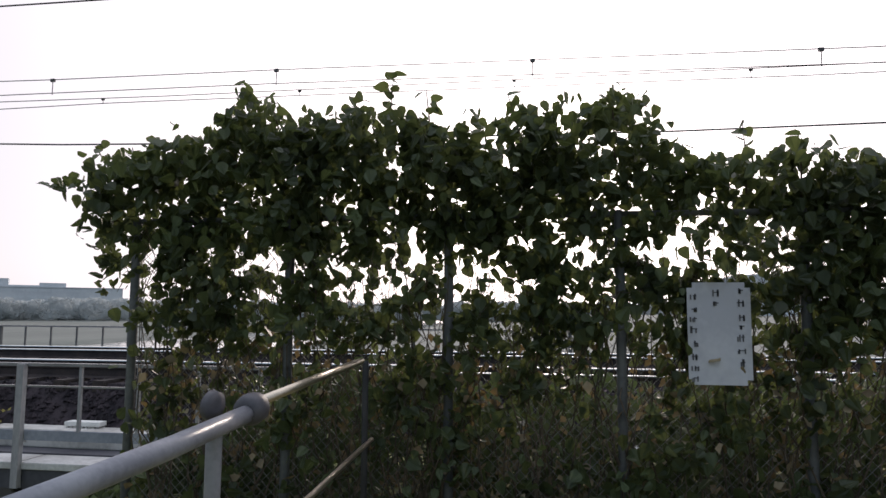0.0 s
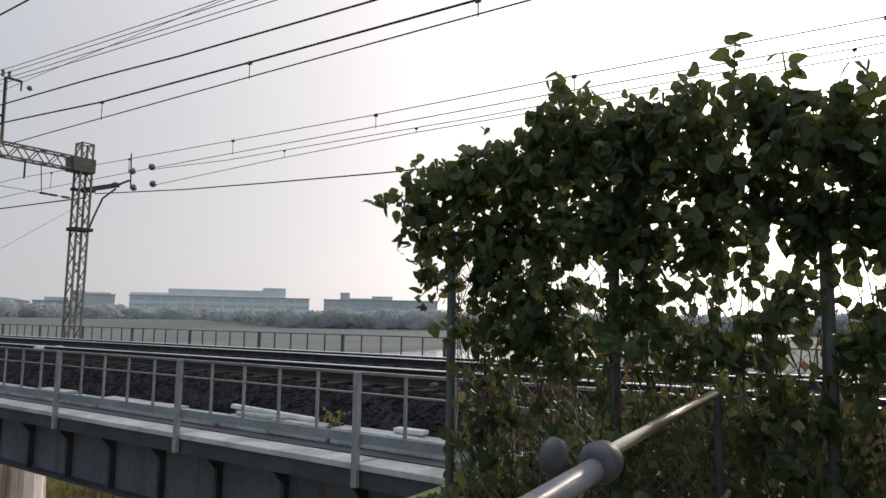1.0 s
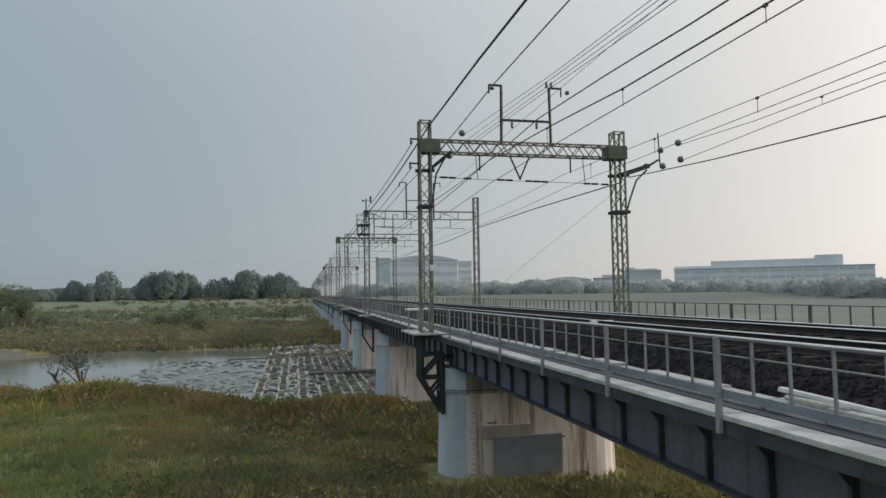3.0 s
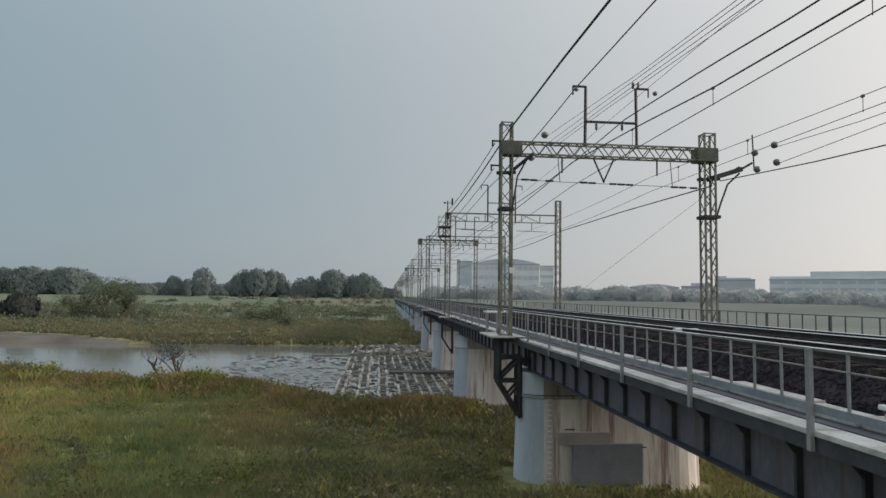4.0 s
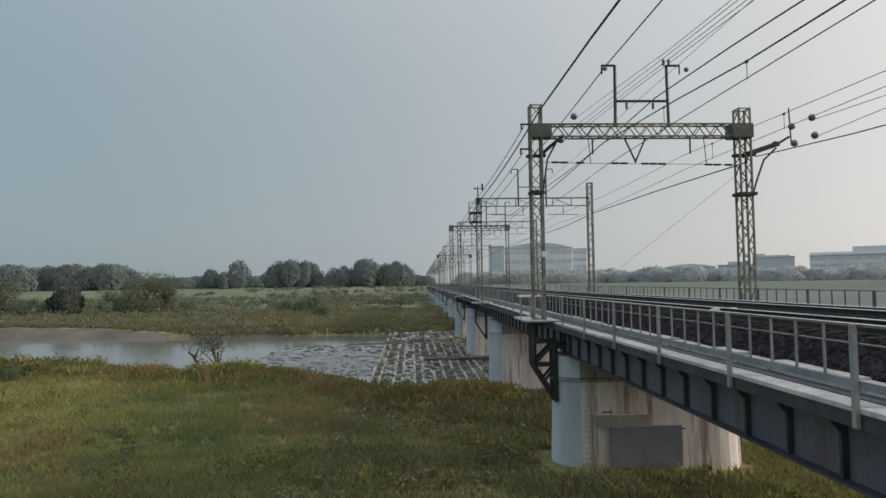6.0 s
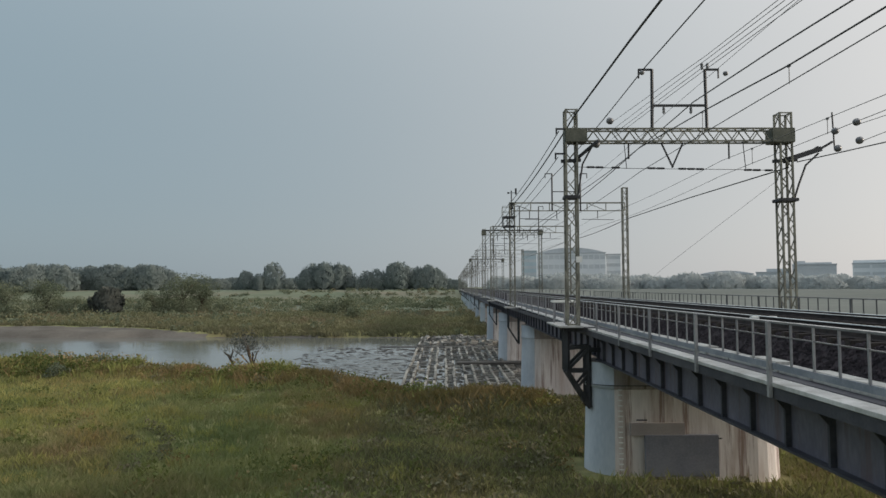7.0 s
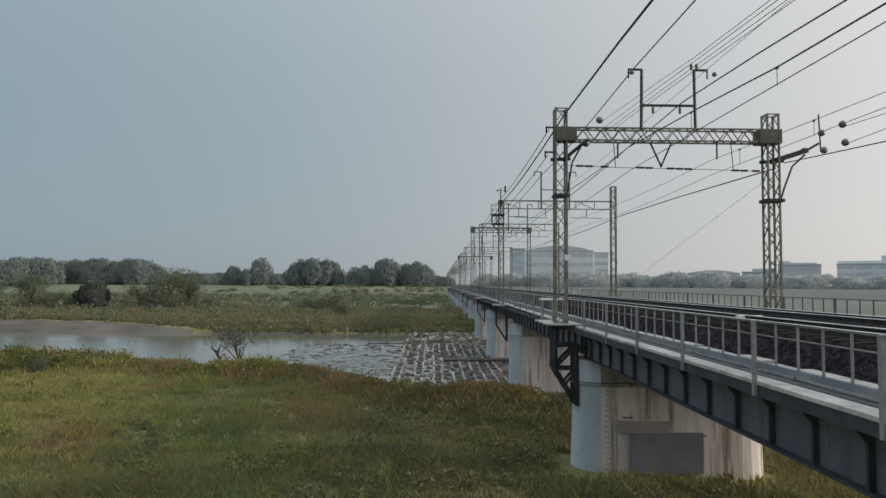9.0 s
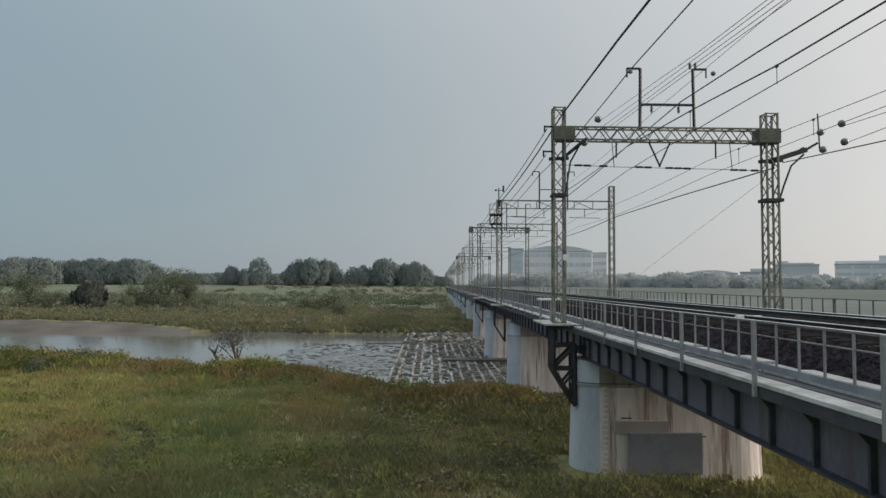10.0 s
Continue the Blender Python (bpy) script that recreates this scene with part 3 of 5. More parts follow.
TRACK_Y = [-60, 20, 60, 120, 300, 590]
bed = tagged(new("ballast_bed", strip([(6.45, -0.08), (6.5, 0.12), (6.95, 0.67), (13.4, 0.67), (13.9, 0.1), (14.5, 0.1), (14.5, -0.3)], TRACK_Y, M_BALLAST, "ballast_bed")), "dark brown ballast bed of a double railway track", "ballast", kind="structure")
rs = np.random.RandomState(5)
sv, sf = [], []
for i in range(15000):
    y = -8 + 60 * rs.rand() ** 1.3
    u = rs.rand()
    if u < 0.6:
        w = rs.rand()
        x, z = 6.5 + 0.45 * w, 0.12 + 0.55 * w
    else:
        x, z = 6.95 + 1.8 * rs.rand(), 0.67
    r = rs.uniform(0.025, 0.06)
    c = np.array((x + drift(y), y, z))
    k = len(sv)
    for d in ((1, 0, 0), (-1, 0, 0), (0, 1, 0), (0, -1, 0), (0, 0, 1)):
        sv.append(c + r * (np.array(d) + rs.uniform(-0.35, 0.35, 3)))
    sf += [(k, k + 2, k + 4), (k + 2, k + 1, k + 4), (k + 1, k + 3, k + 4), (k + 3, k, k + 4)]
tagged(new("ballast_stones", mesh_of("ballast_stones", sv, sf, M_BALLAST)), "loose dark brown crushed stone on the track shoulder", "ballast", kind="stuff")

for c in (7.85, 11.6):
    track = thing("railway_track", "railway track with polished steel rails on dark sleepers", "railway track", "railway tracks")
    sl = bevelled("sleeper", (-1.0, -0.1, 0.55), (1.0, 0.1, 0.72), M_SLEEPER, 0.015)
    for i in range(120):
        y = -12 + 0.62 * i
        put("sleeper", sl, track, m=pose(c + drift(y), y, 0))
    for side in (-0.555, 0.555):
        x = c + side
        put("rail_foot", strip([(x - 0.06, 0.72), (x - 0.02, 0.75), (x - 0.012, 0.85), (x - 0.034, 0.858), (x - 0.034, 0.885), (x + 0.034, 0.885), (x + 0.034, 0.858), (x + 0.012, 0.85), (x + 0.02, 0.75), (x + 0.06, 0.72)], TRACK_Y, M_RAILSIDE, "rail_foot"), track)
        put("rail_head", strip([(x - 0.037, 0.88), (x - 0.034, 0.894), (x - 0.02, 0.9), (x + 0.02, 0.9), (x + 0.034, 0.894), (x + 0.037, 0.88)], TRACK_Y, M_RAILTOP, "rail_head"), track, "shiny worn rail head")


# ---- gantries ----
def lattice_post(h, w, material, d=None, pitch=0.62):
    s = Shape()
    d = d or w
    c = [(-w / 2, -d / 2), (w / 2, -d / 2), (w / 2, d / 2), (-w / 2, d / 2)]
    for x, y in c:
        s.box((x - 0.04, y - 0.04, 0), (x + 0.04, y + 0.04, h))
    n = max(2, round(h / pitch))
    for i in range(n):
        z0, z1 = h * i / n, h * (i + 1) / n
        for q in range(4):
            a, b = c[q], c[(q + 1) % 4]
            if i % 2:
                a, b = b, a
            s.bar((a[0], a[1], z0), (b[0], b[1], z1), 0.026)
    for z in (0.03, h - 0.03):
        for q in range(4):
            a, b = c[q], c[(q + 1) % 4]
            s.bar((a[0], a[1], z), (b[0], b[1], z), 0.035)
    return s.mesh("lattice_post", material)


def lattice_beam(x0, x1, z0, z1, d, material, n=18):
    s = Shape()
    for y in (-d / 2, d / 2):
        for z in (z0, z1):
            s.box((x0, y - 0.035, z - 0.035), (x1, y + 0.035, z + 0.035))
        for i in range(n):
            xa, xb = x0 + (x1 - x0) * i / n, x0 + (x1 - x0) * (i + 1) / n
            a, b = (z0, z1) if i % 2 else (z1, z0)
            s.bar((xa, y, a), (xb, y, b), 0.028)
    for i in range(n):
        xa, xb = x0 + (x1 - x0) * i / n, x0 + (x1 - x0) * (i + 1) / n
        for z in (z0, z1):
            s.bar((xa, -d / 2 if i % 2 else d / 2, z), (xb, d / 2 if i % 2 else -d / 2, z), 0.022)
    return s.mesh("lattice_beam", material)


def insulator(name_len=0.34, r=0.075):
    s = Shape()
    prof = [(0, 0.02)]
    n = 4
    for i in range(n):
        h = 0.03 + i * (name_len - 0.06) / n
        prof += [(h, 0.03), (h + 0.012, r), (h + 0.045, r * 0.85), (h + 0.05, 0.03)]
    prof.append((name_len, 0.02))
    return s.lathe((0, 0, 0), (0, 0, 1), prof, 10).mesh("insulator", M_INSUL, True)


INSUL = insulator()
BIG_INSUL = Shape().lathe((0, 0, 0), (0, 0, 1), [(0, 0.03), (0.05, 0.12), (0.14, 0.19), (0.26, 0.19), (0.34, 0.12), (0.4, 0.03)], 12).mesh("insulator_disc", M_INSUL, True)


def front_gantry():
    y = FIRST
    g = thing("catenary_gantry", "weathered olive-grey lattice steel gantry spanning both railway tracks", "catenary gantry", "catenary gantries", (0, y, 0))
    lp = put("lattice_post", lattice_post(9.85, 0.5, M_STEEL), g, m=pose(4.84, 0, 0.02))
    rp = put("lattice_post", lattice_post(9.6, 0.52, M_STEEL), g, m=pose(14.6, 0, 0.1))
    put("lattice_beam", lattice_beam(5.1, 14.3, 8.38, 8.95, 0.5, M_STEEL, 22), g)
    put("gusset_plate", bevelled("gusset_plate", (4.55, -0.33, 8.33), (5.55, 0.33, 8.98), M_PLATE, 0.02), g, "olive painted steel joint plate")
    put("gusset_plate", bevelled("gusset_plate", (13.95, -0.37, 8.30), (14.98, 0.37, 8.96), M_PLATE, 0.02), g, "olive painted steel joint plate")
    put("collar", bevelled("collar", (4.5, -0.33, 5.75), (5.18, 0.33, 5.9), M_DARK, 0.02), lp)
    put("collar", bevelled("collar", (14.2, -0.4, 5.6), (15.05, 0.4, 5.75), M_DARK, 0.02), rp)
    lp_fix = [o for o in (*lp.children, *rp.children)]
    for o in lp_fix:
        o.matrix_basis = Matrix.Translation(-o.parent.location)
    # horn frame above the beam
    horn = Shape()
    for x, s in ((8.62, -1), (11.1, 1)):
        horn.bar((x + 0.02 * s, 0, 8.95), (x - 0.02 * s, 0, 11.78), 0.075)
        horn.bar((x, 0, 11.76), (x + 0.62 * s, 0, 11.76), 0.06)
        horn.bar((x + 0.6 * s, 0, 11.76), (x + 0.6 * s, 0, 11.35), 0.04)
    horn.bar((8.6, 0, 10.08), (11.12, 0, 10.08), 0.07)
    hf = put("horn_frame", horn.mesh("horn_frame", M_DARK), g, "dark steel frame raised above the beam")
    for x, z in ((9.15, 10.02), (10.4, 10.02)):
        put("insulator", INSUL, hf, m=pose(x, 0, z, 180))
    put("insulator", BIG_INSUL, hf, m=pose(8.12, -0.1, 11.5, 60) @ Matrix.Scale(0.6, 4))
    put("insulator", BIG_INSUL, hf, m=pose(11.95, -0.1, 11.45, 60) @ Matrix.Scale(0.6, 4))
    for x in (10.95, 11.2):
        put("insulator", INSUL, hf, m=pose(x, 0, 11.75))
    # hangers under the beam
    put("hanger", Shape().bar((9.0, 0, 8.35), (9.52, 0, 7.2), 0.045).bar((10.0, 0, 8.35), (9.48, 0, 7.2), 0.045).mesh("hanger", M_DARK), g)
    for a, b, r in (((7.5, 0, 8.35), (7.5, 0, 7.6), 0.04), ((12.1, 0, 8.35), (12.1, 0, 7.6), 0.04), ((7.3, 0, 8.35), (7.4, 0, 7.15), 0.02), ((12.75, 0, 8.35), (12.85, 0, 7.15), 0.02)):
        put("hanger", Shape().bar(a, b, r).mesh("hanger", M_DARK), g)
    put("span_wire", Shape().tube([(5.1, 0, 7.24), (7.4, 0, 7.17), (9.5, 0, 7.14), (12.0, 0, 7.11), (14.3, 0, 7.06)], 0.013, 6).mesh("span_wire", M_DARK), g)
    bead = Shape().lathe((0, 0, 0), (1, 0, 0), [(-0.2, 0.02), (-0.15, 0.05), (0.15, 0.05), (0.2, 0.02)], 8).mesh("insulator", M_DARK, True)
    for x in (5.75, 6.15, 6.9, 8.55, 8.95, 9.95, 10.35, 10.75, 12.95, 13.35, 13.9):
        put("insulator", bead, g, m=pose(x, 0, 7.24 - 0.0195 * (x - 5.1)))
    # side brackets
    for x0, x1, z in ((4.6, 4.2, 9.0), (4.6, 4.15, 7.85)):
        put("side_arm", Shape().bar((x0, 0, z), (x1, 0, z), 0.05).bar((x1, 0, z + 0.05), (x1, 0, z - 0.25), 0.04).mesh("side_arm", M_DARK), g)
    br = Shape()
    br.bar((14.1, 0, 7.48), (15.2, 0, 7.55), 0.10).bar((14.6, 0, 7.5), (16.3, 0, 8.05), 0.16).bar((16.2, 0, 8.0), (16.85, 0, 8.38), 0.07).bar((15.9, 0, 7.9), (16.2, 0, 8.1), 0.13)
    br.tube([(16.2, 0, 7.85), (15.6, 0, 7.3), (15.25, 0, 6.4), (15.02, 0, 5.7)], 0.045)
    br.bar((16.88, 0, 9.75), (16.95, 0, 8.0), 0.04)
    b = put("bracket", br.mesh("bracket", M_DARK), g, "dark steel bracket with a curved brace")
    for x, z in ((16.9, 8.84), (17.0, 8.04)):
        put("insulator", BIG_INSUL, b, m=pose(x, 0.0, z, 90) @ Matrix.Scale(0.85, 4))
        put("insulator", BIG_INSUL, b, m=pose(x, -1.6, z + 0.02, 90) @ Matrix.Scale(0.85, 4))
    bl = Shape()
    bl.bar((4.4, 0, 7.5), (5.3, 0, 7.55), 0.10).bar((5.1, -0.1, 7.6), (5.9, -1.0, 8.25), 0.08).tube([(5.7, -0.7, 8.1), (5.3, -0.4, 7.3), (5.1, -0.3, 5.9)], 0.04)
    b2 = put("bracket", bl.mesh("bracket", M_DARK), g, "dark steel bracket with a curved brace")
    put("insulator", BIG_INSUL, b2, m=pose(5.9, -0.4, 8.1, 70) @ Matrix.Scale(0.85, 4))
    put("insulator", BIG_INSUL, b2, m=pose(6.55, -0.3, 9.2, 70) @ Matrix.Scale(0.85, 4))
    # platform and truss bracket carrying the outer post
    put("platform", bevelled("platform", (4.1, -0.7, -0.06), (5.2, 2.9, 0.02), M_DECK, 0.01), g, "pale slab platform round the post foot")
    tb = Shape()
    for yy in (-0.3, 0.35):
        tb.bar((4.35, yy, -0.1), (4.35, yy, -2.0), 0.125).bar((4.35, yy, -2.0), (5.35, yy, -3.6), 0.14).bar((5.3, yy, -0.9), (5.3, yy, -3.5), 0.125)
        tb.bar((4.2, yy, -0.15), (5.8, yy, -0.15), 0.12).bar((4.35, yy, -1.0), (5.4, yy, -0.9), 0.09).bar((4.4, yy, -1.9), (5.3, yy, -1.0), 0.09).bar((4.4, yy, -2.0), (5.3, yy, -2.0), 0.09).bar((4.8, yy, -2.7), (5.3, yy, -2.1), 0.075)
    for z in (-0.15, -2.0, -3.3):
        tb.bar((4.4 if z > -3 else 5.1, -0.3, z), (4.4 if z > -3 else 5.1, 0.35, z), 0.09)
    tb.bar((5.2, -0.3, -1.05), (6.2, -0.3, -1.05), 0.14)
    put("truss_bracket", tb.mesh("truss_bracket", M_DARK), g, "black steel truss bracket fixed to the pier", pose(0.17, 0, 0))
    put("marker_plate", bevelled("marker_plate", (4.96, -0.34, 2.85), (5.24, -0.3, 3.12), M_WHITE, 0.008), g, "small white marker plate")
    rb = Shape().box((14.1, -0.4, -0.2), (15.1, 0.4, 0.12))
    put("foot_plate", rb.mesh("foot_plate", M_DARK), g)
    return g


front_gantry()


def plain_gantry(y, x0, x1, h, horns, mast):
    g = thing("catenary_gantry", "slender lattice steel gantry over the tracks, with a service platform" if mast else "slender lattice steel gantry over the railway tracks", "catenary gantry", "catenary gantries", (drift(y) - drift(58), y, 0))
    zt = h - 0.85 if mast else h - 0.35
    put("lattice_post", lattice_post(zt + 0.05 if mast else h - 0.4, 0.42, M_STEEL, pitch=0.7), g, m=pose(x0, 0, 0.0))
    put("lattice_post", lattice_post(h + (0.4 if mast else -0.3), 0.42, M_STEEL, pitch=0.7), g, m=pose(x1, 0, 0.1))
    s = Shape()
    zt, zb = (h - 0.85, h - 1.55) if mast else (h - 0.35, h - 1.2)
    s.bar((x0, 0, zt), (x1, 0, zt), 0.08).bar((x0, 0, zb), (x1, 0, zb), 0.055)
    n = 6
    for i in range(n):
        xa, xb = x0 + (x1 - x0) * i / n, x0 + (x1 - x0) * (i + 1) / n
        s.bar((xb, 0, zb), (xb, 0, zt), 0.04)
        if i % 2 == 0:
            s.bar((xa, 0, zt), (xb, 0, zb), 0.035)
    put("beam", s.mesh("beam", M_STEEL), g)
    if horns:
        hs = Shape()
        for x, sd in ((8.6, -1), (11.1, 1)):
            hs.bar((x, 0, zb), (x, 0, zt + 2.6), 0.07).bar((x, 0, zt + 2.6), (x + 0.6 * sd, 0, zt + 2.6), 0.05).bar((x + 0.6 * sd, 0, zt + 2.6), (x + 0.6 * sd, 0, zt + 2.2), 0.04)
        hs.bar((8.6, 0, zt + 1.0), (11.1, 0, zt + 1.0), 0.05)
        put("horn_frame", hs.mesh("horn_frame", M_DARK), g)
    for x in (6.6, 9.0, 10.5, 12.6):
        put("hanger", Shape().bar((x, 0, zb), (x, 0, zb - 0.7), 0.035).mesh("hanger", M_DARK), g)
    for a, b in ((6.2, 9.2), (11.2, 14.0)):
        put("steady_arm", Shape().bar((a, 0, zb - 0.75), (b, 0, zb - 0.8), 0.03).mesh("steady_arm", M_DARK), g)
    if mast:
        m = Shape()
        m.box((x0 - 0.85, -0.5, h - 2.2), (x0 + 0.25, 0.5, h - 2.06)).box((x0 - 0.8, -0.5, h - 3.0), (x0 + 0.25, 0.5, h - 2.88))
        for x in (x0 - 0.82, x0 - 0.4):
            for yy in (-0.46, 0.46):
                m.bar((x, yy, h - 2.9), (x, yy, h - 2.2), 0.03)
        m.bar((x0 - 0.8, 0, h - 3.0), (x0, 0, h - 3.7), 0.05).bar((x0 - 0.6, 0, h - 2.9), (x0 + 0.1, 0, h - 2.2), 0.04)
        put("service_platform", m.mesh("service_platform", M_DARK), g, "dark two-level service platform")
        c = Shape()
        for z in (h - 1.65, h - 1.2):
            for a, b in (((x0 - 0.85, -0.48), (x0 - 0.2, -0.48)), ((x0 - 0.85, 0.48), (x0 - 0.2, 0.48)), ((x0 - 0.85, -0.48), (x0 - 0.85, 0.48))):
                c.bar((*a, z), (*b, z), 0.02)
        for x, yy in ((x0 - 0.85, -0.48), (x0 - 0.85, 0.48), (x0 - 0.2, -0.48), (x0 - 0.2, 0.48)):
            c.bar((x, yy, h - 2.06), (x, yy, h - 1.2), 0.02)
        put("guard_rail", c.mesh("guard_rail", M_STEEL), g)
        w = Shape()
        w.bar((x0 - 0.05, 0, h - 2.1), (x0 - 0.05, 0, h + 0.25), 0.05).bar((x0 - 0.3, 0, h + 0.05), (x0 + 0.35, 0, h + 0.05), 0.03)
        w.box((x0 + 0.28, -0.1, h - 0.1), (x0 + 0.42, 0.1, h + 0.45)).box((x0 - 0.4, -0.06, h - 0.02), (x0 - 0.24, 0.06, h + 0.12)).box((x0 - 0.15, -0.12, h - 1.4), (x0 + 0.1, 0.12, h - 0.8))
        put("weather_mast", w.mesh("weather_mast", M_DARK), g, "small dark mast with weather instruments")
    put("foot_platform", Shape().box((x0 - 0.7, -0.7, -0.1), (x0 + 0.6, 0.7, 0.02)).mesh("foot_platform", M_DECK), g)
    tb = Shape()
    for yy in (-0.3, 0.3):
        tb.bar((x0 - 0.4, yy, -0.1), (x0 - 0.4, yy, -1.8), 0.07).bar((x0 - 0.4, yy, -1.8), (x0 + 0.5, yy, -3.2), 0.08).bar((x0 + 0.5, yy, -0.9), (x0 + 0.5, yy, -3.2), 0.07)
    put("truss_bracket", tb.mesh("truss_bracket", M_DARK), g)
    return g


plain_gantry(FIRST + SPAN, 5.05, 15.0, 10.0, True, True)
second = plain_gantry(FIRST + 2 * SPAN, 5.0, 15.0, 10.0, True, False)


def portal_gantry(y, top):
    """A heavier portal with lattice posts and a deep lattice beam, seen at a distance."""
    g = thing("catenary_gantry", "tall lattice steel portal with a deep lattice beam over the tracks", "catenary gantry", "catenary gantries", (drift(y), y, 0))
    for x in (4.84, 14.6):
        put("lattice_post", lattice_post(top + 0.3, 0.5, M_STEEL, pitch=0.8), g, m=pose(x, 0, 0))
    put("lattice_beam", lattice_beam(4.6, 14.85, top - 0.75, top, 0.5, M_STEEL, 20), g)
    put("catwalk", Shape().box((4.6, -0.4, top + 0.04), (14.85, 0.4, top + 0.14)).mesh("catwalk", M_DARK), g)
    for x in (4.84, 14.6):
        put("gusset_plate", bevelled("gusset_plate", (x - 0.4, -0.33, top - 0.8), (x + 0.4, 0.33, top + 0.04), M_PLATE, 0.02), g)
    put("hanger", Shape().bar((9.0, 0, top - 0.75), (9.72, 0, top - 2.2), 0.06).bar((10.4, 0, top - 0.75), (9.68, 0, top - 2.2), 0.06).mesh("hanger", M_DARK), g)
    for x in (7.2, 12.4):
        put("hanger", Shape().bar((x, 0, top - 0.75), (x, 0, top - 1.7), 0.05).mesh("hanger", M_DARK), g)
    put("span_wire", Shape().bar((5, 0, top - 2.2), (14.4, 0, top - 2.25), 0.03).mesh("span_wire", M_DARK), g)
    put("foot_platform", Shape().box((4.2, -0.7, -0.1), (5.4, 0.7, 0.02)).mesh("foot_platform", M_DECK), g)
    return g


portal_gantry(FIRST + SPAN * 3, 11.45)
portal_gantry(FIRST + SPAN * 6, 10.0)
for k in (4, 5, 7, 8, 9, 10, 11, 12, 13, 14, 15, 16, 17, 18):
    y = FIRST + SPAN * k
    copy_thing(second, pose(drift(y) - drift(58), y, 0))


# ---- wires ----
def wire(x, levels, r, material, label="dark overhead railway wire", twist=False):
    """levels: (y, z) along the wire; it hangs smoothly between them."""
    pts = []
    for (ya, za), (yb, zb) in zip(levels, levels[1:]):
        sag = 0.22 if yb - ya == SPAN else 0.0
        n = max(4, int((yb - ya) / 2.5))
        for i in range(n):
            t = i / n
            y = ya + (yb - ya) * t
            pts.append((x + drift(y), y, za + (zb - za) * t - sag * 4 * t * (1 - t)))
    pts.append((x + drift(levels[-1][0]), levels[-1][0], levels[-1][1]))
    me = Shape().tube(pts, r, 6).mesh("overhead_wire", material, True)
    return tagged(new("overhead_wire", me), label, "overhead wire", "overhead wires")


FAR = [(FIRST + SPAN * k) for k in range(1, 14)]


def onward(near, z):
    """A wire's levels on the bank's side, and then from gantry to gantry."""
    return near + [(y, z) for y in FAR]


def droppers(c, ys, zc, zm):
    for y in ys:
        d = Shape().bar((c + drift(y), y, zc(y) - 0.04), (c + drift(y), y, zm(y) + 0.02), 0.012).box((c + drift(y) - 0.025, y - 0.05, zm(y) - 0.05), (c + drift(y) + 0.025, y + 0.05, zm(y) + 0.02))
        tagged(new("wire_dropper", d.mesh("wire_dropper", M_THIN)), "small dropper clip joining two wires", "wire dropper", "wire droppers")


wire(4.9, [(-60, 9.7), (5, 9.44), (14, 9.47), (20, 9.52), (FIRST, 9.58)] + [(y, 9.25) for y in FAR], 0.04, M_WIRE, "thick dark feeder cable on the gantry tops")
wire(4.2, [(FIRST + SPAN * k, 8.9) for k in range(0, 14)], 0.022, M_WIRE)
wire(4.15, [(FIRST + SPAN * k, 7.7) for k in range(0, 14)], 0.018, M_WIRE)
wire(8.1, onward([(-60, 12.1), (8, 11.6), (18, 11.74), (FIRST, 11.75)], 11.4), 0.028, M_WIRE)
for near, first in ((7.75, 9.2), (7.63, 8.85), (7.48, 8.62), (7.36, 8.45)):
    wire(6.55, [(-60, near), (-10, near - 0.05), (5, near + 0.1), (11, near + 0.33), (18, near + 0.63), (FIRST - 0.4, first)], 0.009, M_THIN, "thin grey overhead wire anchored to the gantry")
wire(10.4, onward([(-60, 9.6), (2, 9.35), (9, 9.44), (16.5, 9.67), (22, 9.95), (FIRST, 10.24)], 10.0), 0.027, M_WIRE)
wire(9.15, onward([(-60, 11.0), (FIRST, 9.75)], 9.6), 0.009, M_THIN, "thin grey overhead wire")
NEAR_M = [(-60, 7.5), (-10, 7.15), (4.4, 7.2), (10.1, 7.29), (15.9, 7.41), (21.8, 7.74), (FIRST, 8.1)]
NEAR_C = [(-60, 7.0), (-10, 6.88), (4, 6.94), (10, 6.96), (FIRST, 6.98)]
wire(7.85, onward(NEAR_M, 7.7), 0.022, M_WIRE, "dark messenger wire over a track")
wire(7.85, onward(NEAR_C, 6.9), 0.014, M_WIRE, "contact wire over a track")
FAR_M = [(-60, 7.4), (-8, 6.89), (4.2, 7.03), (9.65, 7.06), (15.3, 7.16), (20.8, 7.27), (FIRST, 7.5)]
FAR_C = [(-60, 6.7), (-8, 6.57), (4.2, 6.72), (9.65, 6.74), (15.3, 6.76), (22.8, 6.79), (FIRST, 6.82)]
wire(11.6, onward(FAR_M, 7.7), 0.011, M_THIN, "dark messenger wire over a track")
wire(11.6, onward(FAR_C, 6.9), 0.011, M_THIN, "contact wire over a track")


def at_level(levels):
    return lambda y: float(np.interp(y, [a for a, _ in levels], [b for _, b in levels]))


droppers(7.85, [-18.7, -12.9, -7.15, -1.4, 4.38, 10.13, 15.93, 21.7], at_level(NEAR_C), at_level(NEAR_M))
droppers(11.6, [-12.5, -7.0, -1.4, 4.2, 9.66, 15.27, 20.8, 26.3], at_level(FAR_C), at_level(FAR_M))
ANCHOR_A = [(-60, 8.7), (-9, 8.45), (10, 8.42), (22.3, 8.53), (FIRST - 1.75, 8.77)]
ANCHOR_B = [(-60, 8.4), (-9, 8.22), (12.2, 8.31), (18.8, 8.23), (FIRST - 1.75, 8.02)]
wire(16.9, ANCHOR_A, 0.014, M_WIRE, "dark overhead wire anchored to the gantry bracket")
